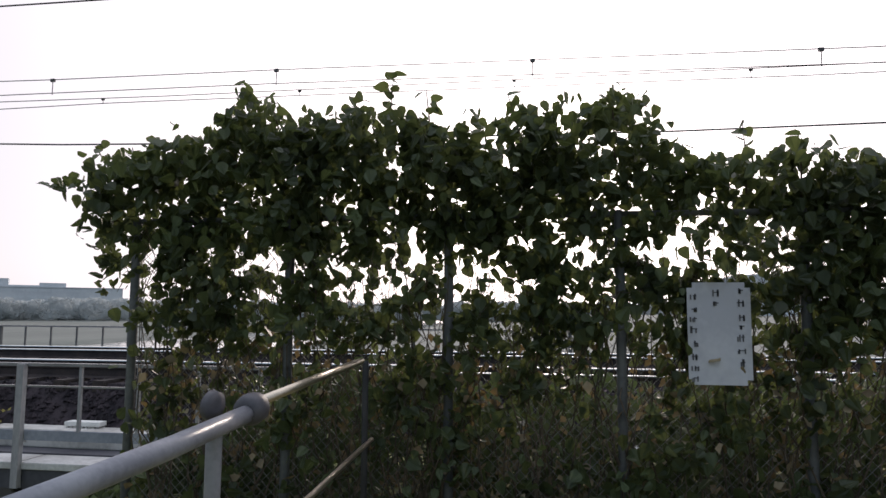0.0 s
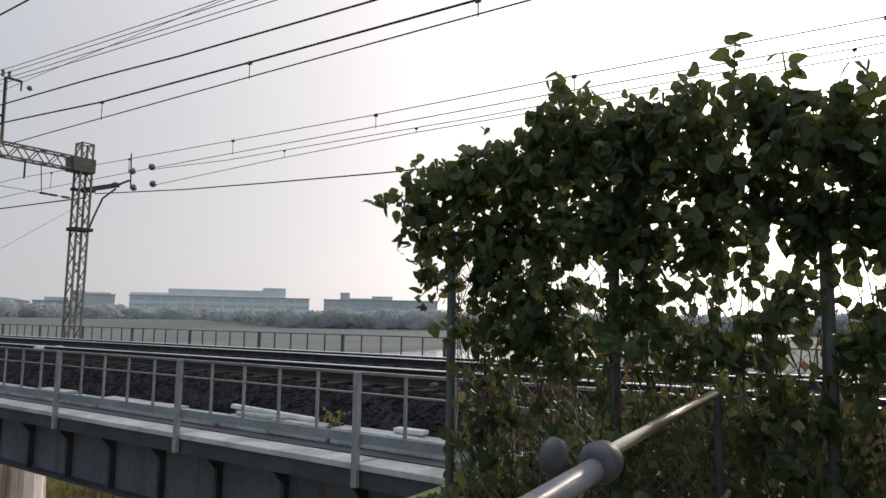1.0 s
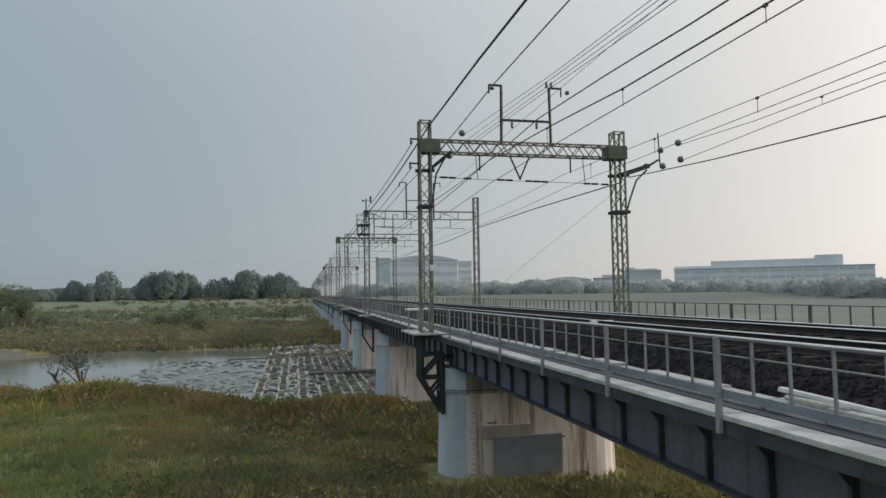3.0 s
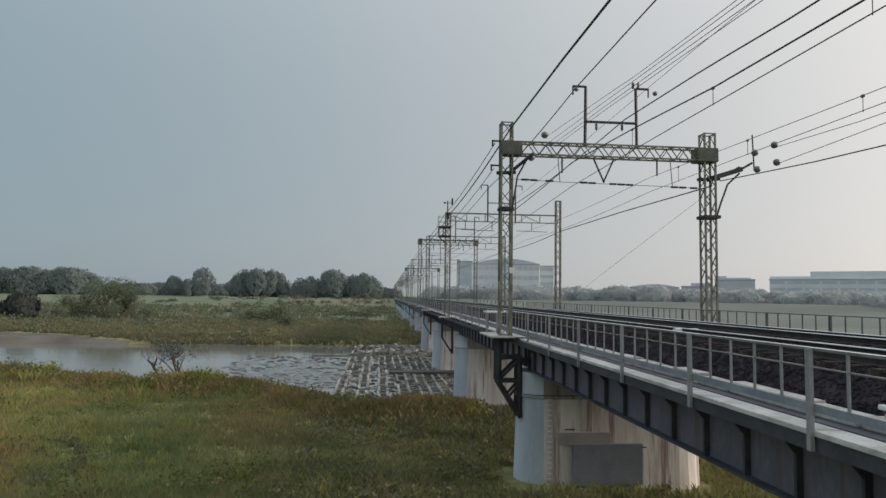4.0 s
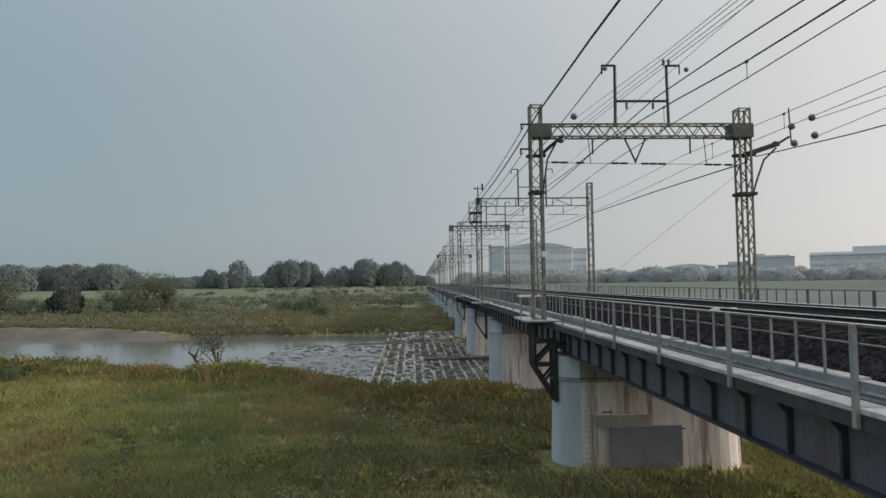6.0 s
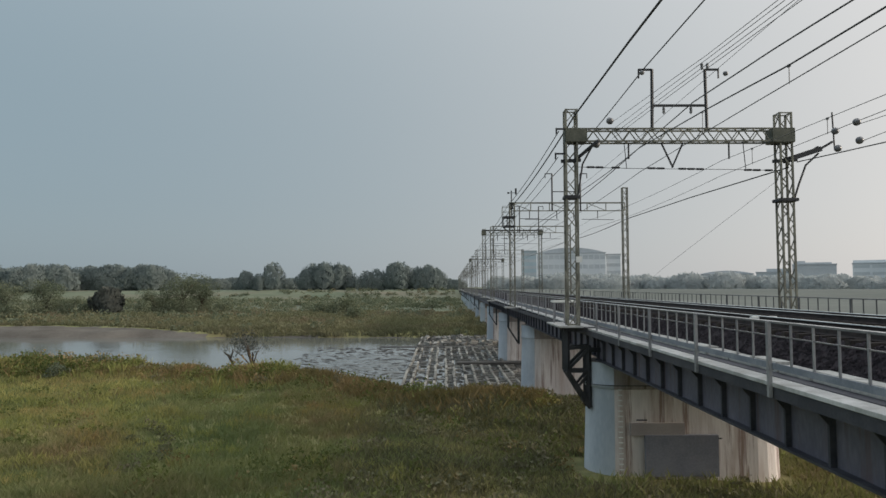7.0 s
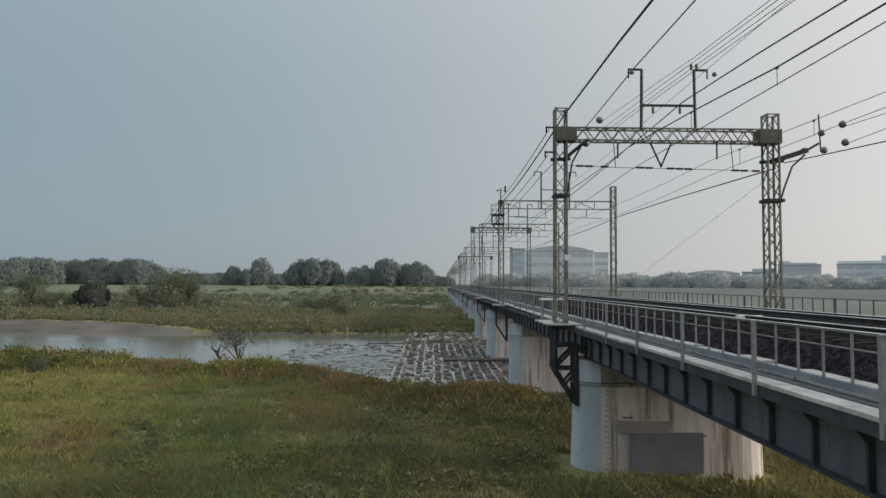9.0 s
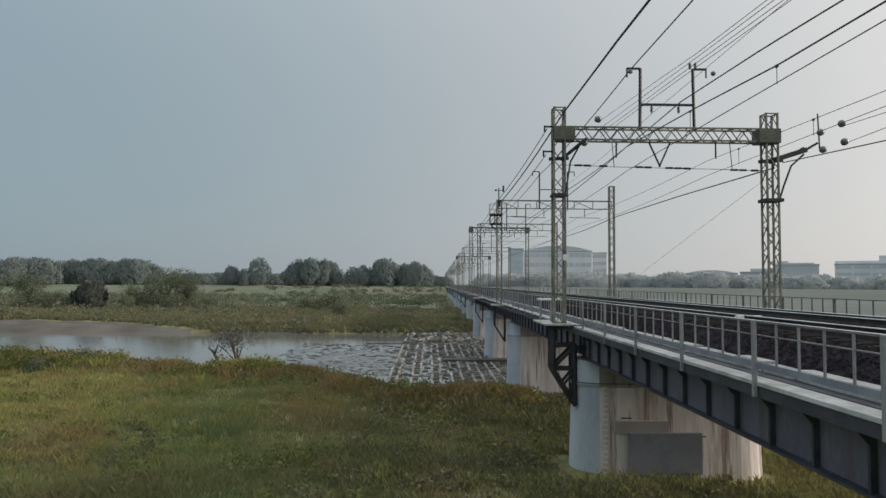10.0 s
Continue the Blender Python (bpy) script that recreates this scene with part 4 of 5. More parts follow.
wire(17.0, ANCHOR_B, 0.014, M_WIRE, "dark overhead wire anchored to the gantry bracket")
droppers(16.95, [-7.3, -0.8, 5.7, 12.25, 18.8], at_level(ANCHOR_B), at_level(ANCHOR_A))
wire(15.1, [(-60, 6.7), (-9.8, 6.32), (-5, 6.28), (8, 6.38), (12.1, 6.48), (17.5, 6.71), (22.4, 6.95), (26, 7.2), (FIRST, 7.45)], 0.024, M_WIRE)
wire(14.7, [(FIRST, 7.2), (42, 7.5), (FAR[0], 7.72)] + [(y, 7.8) for y in FAR[1:]], 0.032, M_WIRE)
guy = tagged(new("guy_wire", Shape().tube([(14.5, FIRST + 0.3, 6.7), (13.6, FIRST + 14, 3.0), (13.2, FIRST + 22, 0.6)], 0.008, 5).mesh("guy_wire", M_THIN)), "thin slanting stay wire below the gantry", "guy wire")


# ---- things on the walkway ----
rail_stop = thing("equipment_stand", "small white topped stand beside the gantry foot", "equipment stand", at=(5.0, FIRST + 2.2, 0))
put("top_board", bevelled("top_board", (-0.75, -0.4, 1.0), (0.35, 0.4, 1.09), M_WHITE, 0.015), rail_stop, "white board top")
for x in (-0.7, -0.2, 0.3):
    put("leg", Shape().box((x - 0.03, -0.35, 0.02), (x + 0.03, -0.29, 1.0)).mesh("leg", M_RAILPAINT), rail_stop)
plank = tagged(new("concrete_bar", bevelled("concrete_bar", (-0.05, 0, -0.035), (0.05, 1.95, 0.035), M_WHITE, 0.012)), "long broken whitish bar lying on the walkway kerb", "bar")
plank.matrix_basis = pose(6.36, 6.35, 0.19, 2.2, 0, 1.5)
plank2 = tagged(new("metal_pipe", Shape().tube([(6.22, 6.9, 0.17), (6.2, 7.5, 0.18), (6.17, 8.0, 0.185)], 0.04, 10).mesh("metal_pipe", M_KERB, True)), "short pale pipe lying on the walkway kerb", "pipe")
for x in (8.18, 8.72):
    box_ob = tagged(new("track_box", bevelled("track_box", (-0.11, -0.1, 0), (0.11, 0.1, 0.17), M_WHITE, 0.02)), "small white box lying on the track sleepers beside a rail", "box", "white track boxes")
    box_ob.matrix_basis = pose(x, 18.94, 0.715)
comb = thing("ribbed_block", "pale ribbed block lying on the walkway kerb", "block", at=(6.36, 4.28, 0.11))
put("top_plate", bevelled("top_plate", (-0.08, 0, 0.07), (0.08, 0.52, 0.13), M_WHITE, 0.008), comb)
tooth = Shape().box((-0.07, -0.015, 0), (0.07, 0.015, 0.07)).mesh("rib", M_KERB)
for i in range(9):
    put("rib", tooth, comb, m=pose(0, 0.04 + 0.055 * i, 0))


def leaf_cloud(centers, sizes, rs, droop=0.4, bend=0.25, broad=False):
    """Many small leaves folded along the midrib; broad ones have a rounded outline."""
    v, f = [], []
    for c, s in zip(centers, sizes):
        d = rs.normal(size=3)
        d[2] -= droop
        d /= np.linalg.norm(d)
        u = np.cross(d, rs.normal(size=3))
        u /= np.linalg.norm(u)
        w = np.cross(d, u)
        k = len(v)
        a, b, m = c - d * s * 0.5, c + d * s * 0.6, c
        if broad:
            e, g = w * s * bend, rs.uniform(0.8, 1.15)
            v += [a, m + u * s * 0.36 * g + e * 0.5 - d * s * 0.42, m + u * s * 0.46 * g + e * 0.6 - d * s * 0.10, m + u * s * 0.24 * g + e * 0.7 + d * s * 0.34, b + e, m - u * s * 0.24 * g + e * 0.7 + d * s * 0.34, m - u * s * 0.46 * g + e * 0.6 - d * s * 0.10, m - u * s * 0.36 * g + e * 0.5 - d * s * 0.42]
            f += [(k, k + 1, k + 2, k + 3, k + 4), (k, k + 4, k + 5, k + 6, k + 7)]
        else:
            v += [a, m + u * s * 0.46 + w * s * bend * 0.5 - d * s * 0.12, b + w * s * bend, m - u * s * 0.46 + w * s * bend * 0.5 - d * s * 0.12]
            f += [(k, k + 1, k + 2), (k, k + 2, k + 3)]
    return v, f


def weed(x, y, z, r, n, material, label, seed):
    t = thing("weed", label, "weed", "weeds", (x, y, z))
    q = np.random.RandomState(seed)
    cs = []
    for i in range(7):
        a = q.rand() * 6.28
        tip = (r * 0.6 * math.cos(a), r * 0.6 * math.sin(a), r * q.uniform(0.7, 1.3))
        put("stem", Shape().tube([(0, 0, -0.02), (tip[0] * 0.4, tip[1] * 0.4, tip[2] * 0.6), tip], [0.006, 0.005, 0.002], 5).mesh("stem", M_STEM), t)
        for j in range(n // 7):
            h = q.rand()
            cs.append(np.array(tip) * h + q.normal(size=3) * r * 0.2)
    v, f = leaf_cloud(cs, q.uniform(0.04, 0.09, len(cs)), q)
    put("leaves", mesh_of("leaves", v, f, material), t)


weed(6.3, 5.9, 0.12, 0.24, 90, M_VINE_YEL, "small yellowish weed growing beside the ballast", 2)
weed(5.75, 3.1, -0.075, 0.3, 80, M_VINE_DRY, "small withered weed growing on the walkway", 4)


# ---- fence, vine, sign ----
FENCE_X, FENCE_TOP = 2.74, 2.42
fence = thing("chain_link_fence", "grey chain link fence overgrown with climbing vines", "fence")
fp = Shape().lathe((0, 0, 0), (0, 0, 1), [(-0.6, 0.035), (FENCE_TOP, 0.035), (FENCE_TOP + 0.03, 0.02)], 10).mesh("post", M_FPOST, True)
for y in (1.55, 0.3, -0.9, -2.1, -3.3, -4.5, -5.7):
    put("post", fp, fence, m=pose(FENCE_X, y, 0))
put("top_bar", Shape().bar((FENCE_X, -6.0, FENCE_TOP), (FENCE_X, 1.55, FENCE_TOP), 0.022, 8).mesh("top_bar", M_FPOST), fence)
ml = Shape()
span_y, span_z, cell = 7.55, FENCE_TOP - 0.2, 0.075
k = -span_z
while k < span_y:
    for sgn in (1, -1):
        y0, z0, y1, z1 = k, 0.0, k + span_z, span_z
        if y0 < 0:
            y0, z0 = 0.0, -k
        if y1 > span_y:
            y1, z1 = span_y, span_y - k
        if sgn < 0:
            y0, y1 = span_y - y0, span_y - y1
        ml.bar((FENCE_X + 0.004 * sgn, -6.0 + y0, 0.2 + z0), (FENCE_X + 0.004 * sgn, -6.0 + y1, 0.2 + z1), 0.0022, 4, caps=False)
    k += cell
put("wire_mesh", ml.mesh("wire_mesh", M_FMESH), fence)

sign = thing("sign_board", "white metal notice board with faded dark writing tied to the fence", "sign", at=(FENCE_X - 0.12, -2.715, 1.6))
bm = bmesh.new()
bmesh.ops.create_cube(bm, size=1)
for v in bm.verts:
    v.co = Vector((v.co.x * 0.008, v.co.y * 0.40, v.co.z * 0.67))
bmesh.ops.bevel(bm, geom=[e for e in bm.edges if abs(e.verts[0].co.x - e.verts[1].co.x) > 0.004], offset=0.035, segments=4, affect="EDGES")
me = bpy.data.meshes.new("board")
bm.to_mesh(me)
bm.free()
me.materials.append(M_SIGN)
put("board", me, sign)
rng = random.Random(11)
for col, z0, z1 in ((-0.135, 0.30, -0.2), (0.02, 0.29, 0.16), (0.16, 0.27, -0.28)):
    z = z0
    while z > z1:
        hgt = rng.uniform(0.025, 0.055)
        b = Shape()
        for i in range(3):
            yy = col + rng.uniform(-0.022, 0.022)
            b.box((-0.0085, yy - 0.004, z - hgt), (-0.006, yy + 0.006, z - hgt * rng.uniform(0, 0.5)))
        b.box((-0.0085, col - 0.02, z - hgt * 0.5), (-0.006, col + rng.uniform(0, 0.022), z - hgt * 0.5 + 0.006))
        put("writing_bar", b.mesh("writing_bar", M_INK), sign)
        z -= hgt + rng.uniform(0.015, 0.05)

vine = thing("climbing_vine", "dense green climbing vine with broad leaves covering the fence, withered below", "vine")
vr = np.random.RandomState(21)


def vine_top(y):
    """Height of the vine's ragged crown along the fence."""
    t = 3.3 - 0.28 * step(0.8, 1.0, y) - 0.1 * step(1.1, 1.7, y) - 0.35 * step(1.8, 2.3, y)
    if y < 0.5:
        t = 3.22 + 0.08 * step(-0.4, -0.1, y) - 0.26 * math.exp(-((y + 0.95) / 0.22) ** 2) - 0.05 * math.exp(-((y - 0.1) / 0.3) ** 2)
    if y < -2.2:
        t = 3.2 - 0.38 * step(-2.2, -2.5, y)
    return t + 0.09 * noise.noise(Vector((y * 3.0, 0.5, 9))) + 0.05 * noise.noise(Vector((y * 9.0, 2, 4)))


HOLES = [(-0.12, 2.03, 0.22, 0.12), (-0.55, 2.14, 0.22, 0.18), (-1.0, 2.05, 0.26, 0.16), (-0.35, 1.86, 0.3, 0.1), (-2.15, 2.45, 0.08, 0.09), (-2.78, 2.42, 0.24, 0.11), (-2.9, 2.12, 0.42, 0.16), (-2.35, 2.15, 0.15, 0.12), (-3.0, 1.7, 0.3, 0.1), (0.55, 2.05, 0.12, 0.08), (-0.9, 1.75, 0.2, 0.1)]


def keep_leaf(y, z):
    for hy, hz, ry, rz in HOLES:
        if ((y - hy) / ry) ** 2 + ((z - hz) / rz) ** 2 < 1:
            return 0.12
    d = 0.72 + 0.9 * noise.noise(Vector((y * 2.6, z * 2.6, 3.3))) + 0.9 * noise.noise(Vector((y * 8.0, z * 8.0, 7.7)))
    if z > 2.2:
        d += 0.35
    elif z < 1.45:
        d -= 0.05
    return d


green, dry = [], []
while len(green) < 18800:
    y = vr.uniform(-5.6, 2.02)
    z = 0.15 + (vine_top(y) - 0.2) * vr.rand() ** 0.75
    if y > 1.5 + (0.34 * step(1.55, 2.05, z) + 0.27 * step(2.2, 2.6, z)) * vr.uniform(0.6, 1.0):
        continue
    if vr.rand() > keep_leaf(y, z):
        continue
    x = FENCE_X + vr.normal() * (0.11 + 0.05 * step(2.0, 2.8, z))
    if z < 1.5 and vr.rand() < 0.55:
        if vr.rand() < 0.7:
            dry.append(np.array((x, y, z)))
        continue
    # a spray of leaves round one joint of the stem
    for j in range(vr.randint(3, 8)):
        p = np.array((x, y, z)) + vr.normal(size=3) * (0.05, 0.055, 0.05)
        if -2.95 < p[1] < -2.48 and 1.2 < p[2] < 1.97:
            p[0] = max(p[0], FENCE_X)
        green.append(p)
v, f = leaf_cloud(green, vr.uniform(0.05, 0.112, len(green)), vr, 1.0, 0.25, True)
tagged(put("leaves", mesh_of("leaves", v, f, M_VINE), vine), kind="stuff")
for i in range(3400):
    y, z = vr.uniform(-5.6, 1.5), 0.1 + 1.45 * vr.rand()
    if vr.rand() < 0.45 + 0.9 * noise.noise(Vector((y * 2.2, z * 2.2, 12))):
        dry.append(np.array((FENCE_X + abs(vr.normal()) * 0.14, y, z)))
v, f = leaf_cloud(dry, vr.uniform(0.04, 0.09, len(dry)), vr, 0.8, 0.3)
tagged(put("withered_leaves", mesh_of("withered_leaves", v, f, M_VINE_DRY), vine, "withered brownish leaves"), kind="stuff")
for i in range(230):
    st = Shape()
    y = vr.uniform(-5.2, 1.4)
    pts, x = [], FENCE_X + vr.uniform(-0.05, 0.05)
    for j in range(9):
        pts.append((x, y, 0.0 + j * vr.uniform(0.22, 0.30)))
        y = min(1.48, y + vr.uniform(-0.13, 0.13))
        x = FENCE_X + vr.uniform(-0.08, 0.08)
    st.tube(pts, [0.007 * (1 - 0.07 * j) for j in range(9)], 4)
    put("stem", st.mesh("stem", M_STEM), vine)


def leaf_mesh(name):
    """A broad rounded leaf with a folded midrib."""
    pts = [(0, 0), (0.27, -0.03), (0.43, 0.22), (0.34, 0.56), (0.17, 0.82), (0, 1.0)]
    v = [Vector((0, 0, 0))] + [Vector((0, yy, -0.03)) for yy in (0.3, 0.62, 1.0)]
    f = []
    for s in (1, -1):
        k = len(v)
        v += [Vector((s * px, py, 0.10 * px + 0.04 * math.sin(py * 5))) for px, py in pts[1:5]]
        q = [(0, k, k + 1, 1), (1, k + 1, k + 2, 2), (2, k + 2, k + 3, 3)]
        f += q if s > 0 else [tuple(reversed(t)) for t in q]
    return mesh_of(name, v, f, M_VINE, True)


LEAF = leaf_mesh("leaf")
# shoots that stand out over the crown
for y, z, n in ((-0.45, 3.2, 9), (-0.78, 3.15, 5), (0.35, 3.15, 6), (-2.08, 3.1, 5), (-1.45, 3.1, 5), (-2.95, 2.85, 5), (-3.3, 2.75, 5), (0.75, 3.05, 5), (1.5, 2.8, 4), (1.72, 2.72, 3)):
    top = z + (0.31 if n == 9 else 0.2)
    lean = vr.uniform(-0.15, 0.15)
    shoot = put("shoot", Shape().tube([(FENCE_X, y, z - 0.3), (FENCE_X - 0.05, y + lean * 0.5, z), (FENCE_X - 0.04, y + lean, top)], [0.008, 0.006, 0.004], 5).mesh("shoot", M_STEM), vine)
    for i in range(n):
        h = (i + 0.6) / n
        s = vr.uniform(0.08, 0.125)
        put("leaf", LEAF, shoot, m=pose(FENCE_X - 0.05 + vr.uniform(-0.05, 0.05), y + lean * h + vr.uniform(-0.03, 0.03), z + (top - z) * h, vr.uniform(-70, 60), vr.uniform(-40, 40), vr.uniform(0, 360)) @ Matrix.Scale(s, 4))
# broad leaves on the camera's side of the crown
for i in range(200):
    y = vr.uniform(-3.7, 1.85)
    z = min(vine_top(y) - 0.02, 1.3 + 1.9 * vr.rand() ** 0.6)
    if keep_leaf(y, z) < 0.4 or (y > 1.45 and z < 2.3) or (-3.05 < y < -2.4 and z < 2.1):
        continue
    put("leaf", LEAF, vine, m=pose(FENCE_X - vr.uniform(0.12, 0.3), y, z, vr.uniform(-110, -20), vr.uniform(-40, 40), 90 + vr.uniform(-70, 70)) @ Matrix.Scale(vr.uniform(0.075, 0.12), 4))

# weeds and brush between fence and track
br = np.random.RandomState(31)
cs = []
while len(cs) < 14000:
    y = br.uniform(-6.5, 2.3)
    x = br.uniform(2.9, 4.9)
    zt = 0.95 + 0.5 * noise.noise(Vector((x, y, 0))) if y < 1.0 else 0.5 if y < 1.7 else 0.22
    cs.append(np.array((x, y, max(0.1, height(x, y)) + max(0.2, zt) * br.rand() if y < 1.7 else height(x, y) + 0.1 * br.rand())))
v, f = leaf_cloud(cs, br.uniform(0.05, 0.13, len(cs)), br)
tagged(new("undergrowth", mesh_of("undergrowth", v, f, M_TREE)), "dark tangled undergrowth behind the fence", "undergrowth", kind="stuff")


# ---- pipe handrail by the path ----
hr = thing("pipe_handrail", "grey painted pipe handrail extended by a thinner bare steel tube", "handrail")
RY = -0.4
put("thick_pipe", Shape().tube([(-0.75, RY, 1.285), (0.0, RY, 1.30), (0.58, RY, 1.325)], 0.036, 16).mesh("thick_pipe", M_PIPE, True), hr)
put("thin_pipe", Shape().tube([(0.55, RY, 1.352), (1.4, RY, 1.385), (2.24, RY, 1.412)], 0.021, 14).mesh("thin_pipe", M_PIPE2, True), hr, "worn bare steel tube")
col = put("collar", Shape().lathe((0.52, RY, 1.335), (1, 0, 0.03), [(0, 0.03), (0.005, 0.055), (0.05, 0.066), (0.10, 0.062), (0.14, 0.035), (0.145, 0.02)], 18).mesh("collar", M_CAP, True), hr, "dark rounded pipe joint")
put("flange", Shape().lathe((0.40, RY + 0.06, 1.37), (0.25, 1, 0.1), [(0, 0.02), (0.005, 0.055), (0.03, 0.058), (0.04, 0.02)], 18).mesh("flange", M_CAP, True), hr, "dark disc flange")
put("post", Shape().lathe((0.33, RY + 0.03, -0.1), (0, 0, 1), [(0, 0.03), (1.36, 0.03), (1.40, 0.03)], 14).mesh("post", M_PIPE, True), hr)
put("lower_pipe", Shape().tube([(0.3, RY, 0.755), (1.3, RY, 0.80), (2.53, RY, 0.86)], 0.017, 12).mesh("lower_pipe", M_PIPE2, True), hr, "worn bare steel tube")
put("post", Shape().lathe((2.42, RY + 0.02, -0.1), (0, 0, 1), [(0, 0.022), (1.48, 0.022), (1.5, 0.02)], 12).mesh("post", M_DARK, True), hr)
put("post", Shape().lathe((-0.7, RY + 0.03, -0.1), (0, 0, 1), [(0, 0.03), (1.36, 0.03)], 14).mesh("post", M_PIPE, True), hr)


# ---- river bed blocks ----
bl = np.random.RandomState(41)
bedblock = bevelled("bed_block", (-0.13, -1.5, -0.4), (0.13, 1.5, 0.2), M_BLOCK, 0.03)
cross = Shape()
mud_v, mud_f = [], []
for i, (rx, wide) in enumerate(((-4.95, 0.8), (-2.75, 0.85), (-0.75, 0.85), (1.25, 0.95), (3.3, 0.95), (5.4, 0.9))):
    for side in (0, 1):
        y = 50.5 + 1.2 * abs(i - 4) + bl.uniform(0, 2)
        end = 131 - 1.6 * abs(i - 3)
        while y < end:
            if bl.rand() < 0.9 and not (79 < y < 83 and rx > 0) and not (101 < y < 106):
                b = tagged(new("bed_block", bedblock), "long pale concrete bar protecting the river bed", "concrete block", "river bed blocks")
                b.matrix_basis = pose(rx + side * wide + bl.uniform(-0.06, 0.06), y, WATER_Z + 0.1 + bl.uniform(-0.14, 0.07), bl.uniform(-1.6, 1.6), bl.uniform(-5, 5), bl.uniform(-1.4, 1.4))
            y += bl.uniform(3.02, 3.12)
    y = 51.0 + 1.2 * abs(i - 4)
    while y < 126:
        if bl.rand() < 0.72:
            t = pose(rx + wide / 2, y, WATER_Z + bl.uniform(-0.12, 0.06), bl.uniform(-4, 4), bl.uniform(-5, 5), bl.uniform(-6, 6))
            cross.box((-wide / 2 - 0.05, -0.13, -0.3), (wide / 2 + 0.05, 0.13, 0.15), t)
        if bl.rand() < 0.5:
            t = pose(rx + wide + bl.uniform(0.3, 0.8), y + bl.uniform(-0.4, 0.4), WATER_Z + bl.uniform(-0.16, 0.05), bl.uniform(-8, 8), bl.uniform(-8, 8), bl.uniform(-25, 25))
            cross.box((-0.36, -0.12, -0.3), (0.36, 0.12, 0.16), t)
        y += bl.uniform(0.95, 1.25)
for i in range(90):
    t = pose(bl.uniform(-4.5, 8.0), bl.uniform(106, 124), WATER_Z + bl.uniform(0.0, 0.25), bl.uniform(-15, 15), bl.uniform(-15, 15), bl.uniform(0, 180))
    cross.box((-0.6, -0.3, -0.3), (0.6, 0.3, 0.3), t)
tagged(new("bed_rubble", cross.mesh("bed_rubble", M_RUBBLE)), "short broken concrete pieces between the bed blocks", "rubble", kind="stuff")
for i in range(1500):
    x, y, r = bl.uniform(-5.2, 8.5), 50 + 77 * bl.rand() ** 1.2, bl.uniform(0.15, 0.45)
    k = len(mud_v)
    c = np.array((x, y, WATER_Z - 0.05))
    for d in ((1.2, 0, 0), (0, 0.8, 0), (-1.2, 0, 0), (0, -0.8, 0), (0, 0, 0.5)):
        mud_v.append(c + r * (np.array(d) + bl.uniform(-0.25, 0.25, 3) * (1, 1, 0.3)))
    mud_f += [(k, k + 1, k + 4), (k + 1, k + 2, k + 4), (k + 2, k + 3, k + 4), (k + 3, k, k + 4)]
tagged(new("bed_stones", mesh_of("bed_stones", mud_v, mud_f, M_SLAB)), "dark wet stones between the bed blocks", "stones", kind="stuff")
for y0, y1, x0, rise in ((79.5, 81.5, 0.6, 0.35), (103.5, 105.0, -11.0, 0.07)):
    s = tagged(new("bed_slab", bevelled("bed_slab", (x0, y0, WATER_Z - 0.6), (9.5, y1, WATER_Z + rise), M_SLAB, 0.05)), "dark wet concrete sill across the river bed", "concrete sill", "river bed sills")
# shallow riffle beside the blocks: short steep wavelets and a few stones
rv, rf = [], []
xs, ys = np.arange(-27, -4.6, 0.18), np.arange(64, 104, 0.28)
for y in ys:
    for x in xs:
        fade = step(-27, -14, x) * step(64, 69, y) * (1 - step(92, 104, y + 0.5 * x + 8))
        w = noise.noise(Vector((x * 0.35, y * 1.5, 0))) + 0.6 * noise.noise(Vector((x * 0.9, y * 3.1, 4)))
        rv.append((x, y, WATER_Z - 0.05 + fade * (0.055 + 0.17 * max(-0.25, w))))
m = len(xs)
rf = [(j * m + i, j * m + i + 1, (j + 1) * m + i + 1, (j + 1) * m + i) for j in range(len(ys) - 1) for i in range(m - 1)]
tagged(new("riffle", mesh_of("riffle", rv, rf, M_WATER, True)), "rippled shallow water beside the bed blocks", "river", kind="structure")
sv, sf = [], []
for i in range(760):
    u = bl.rand()
    x = -5.3 - 15 * u ** 1.4
    y = 66 + 34 * bl.rand() - 0.2 * x
    r = bl.uniform(0.05, 0.17)
    k = len(sv)
    c = np.array((x, y, WATER_Z))
    for d in ((3.2, 0, 0), (0, 0.7, 0), (-3.2, 0, 0), (0, -0.7, 0), (0, 0, 0.5)):
        sv.append(c + r * (np.array(d) + bl.uniform(-0.25, 0.25, 3) * (1, 1, 0.3)))
    sf += [(k, k + 1, k + 4), (k + 1, k + 2, k + 4), (k + 2, k + 3, k + 4), (k + 3, k, k + 4)]
tagged(new("river_stones", mesh_of("river_stones", sv, sf, M_SLAB)), "dark low stones breaking the shallow water", "stones", kind="stuff")


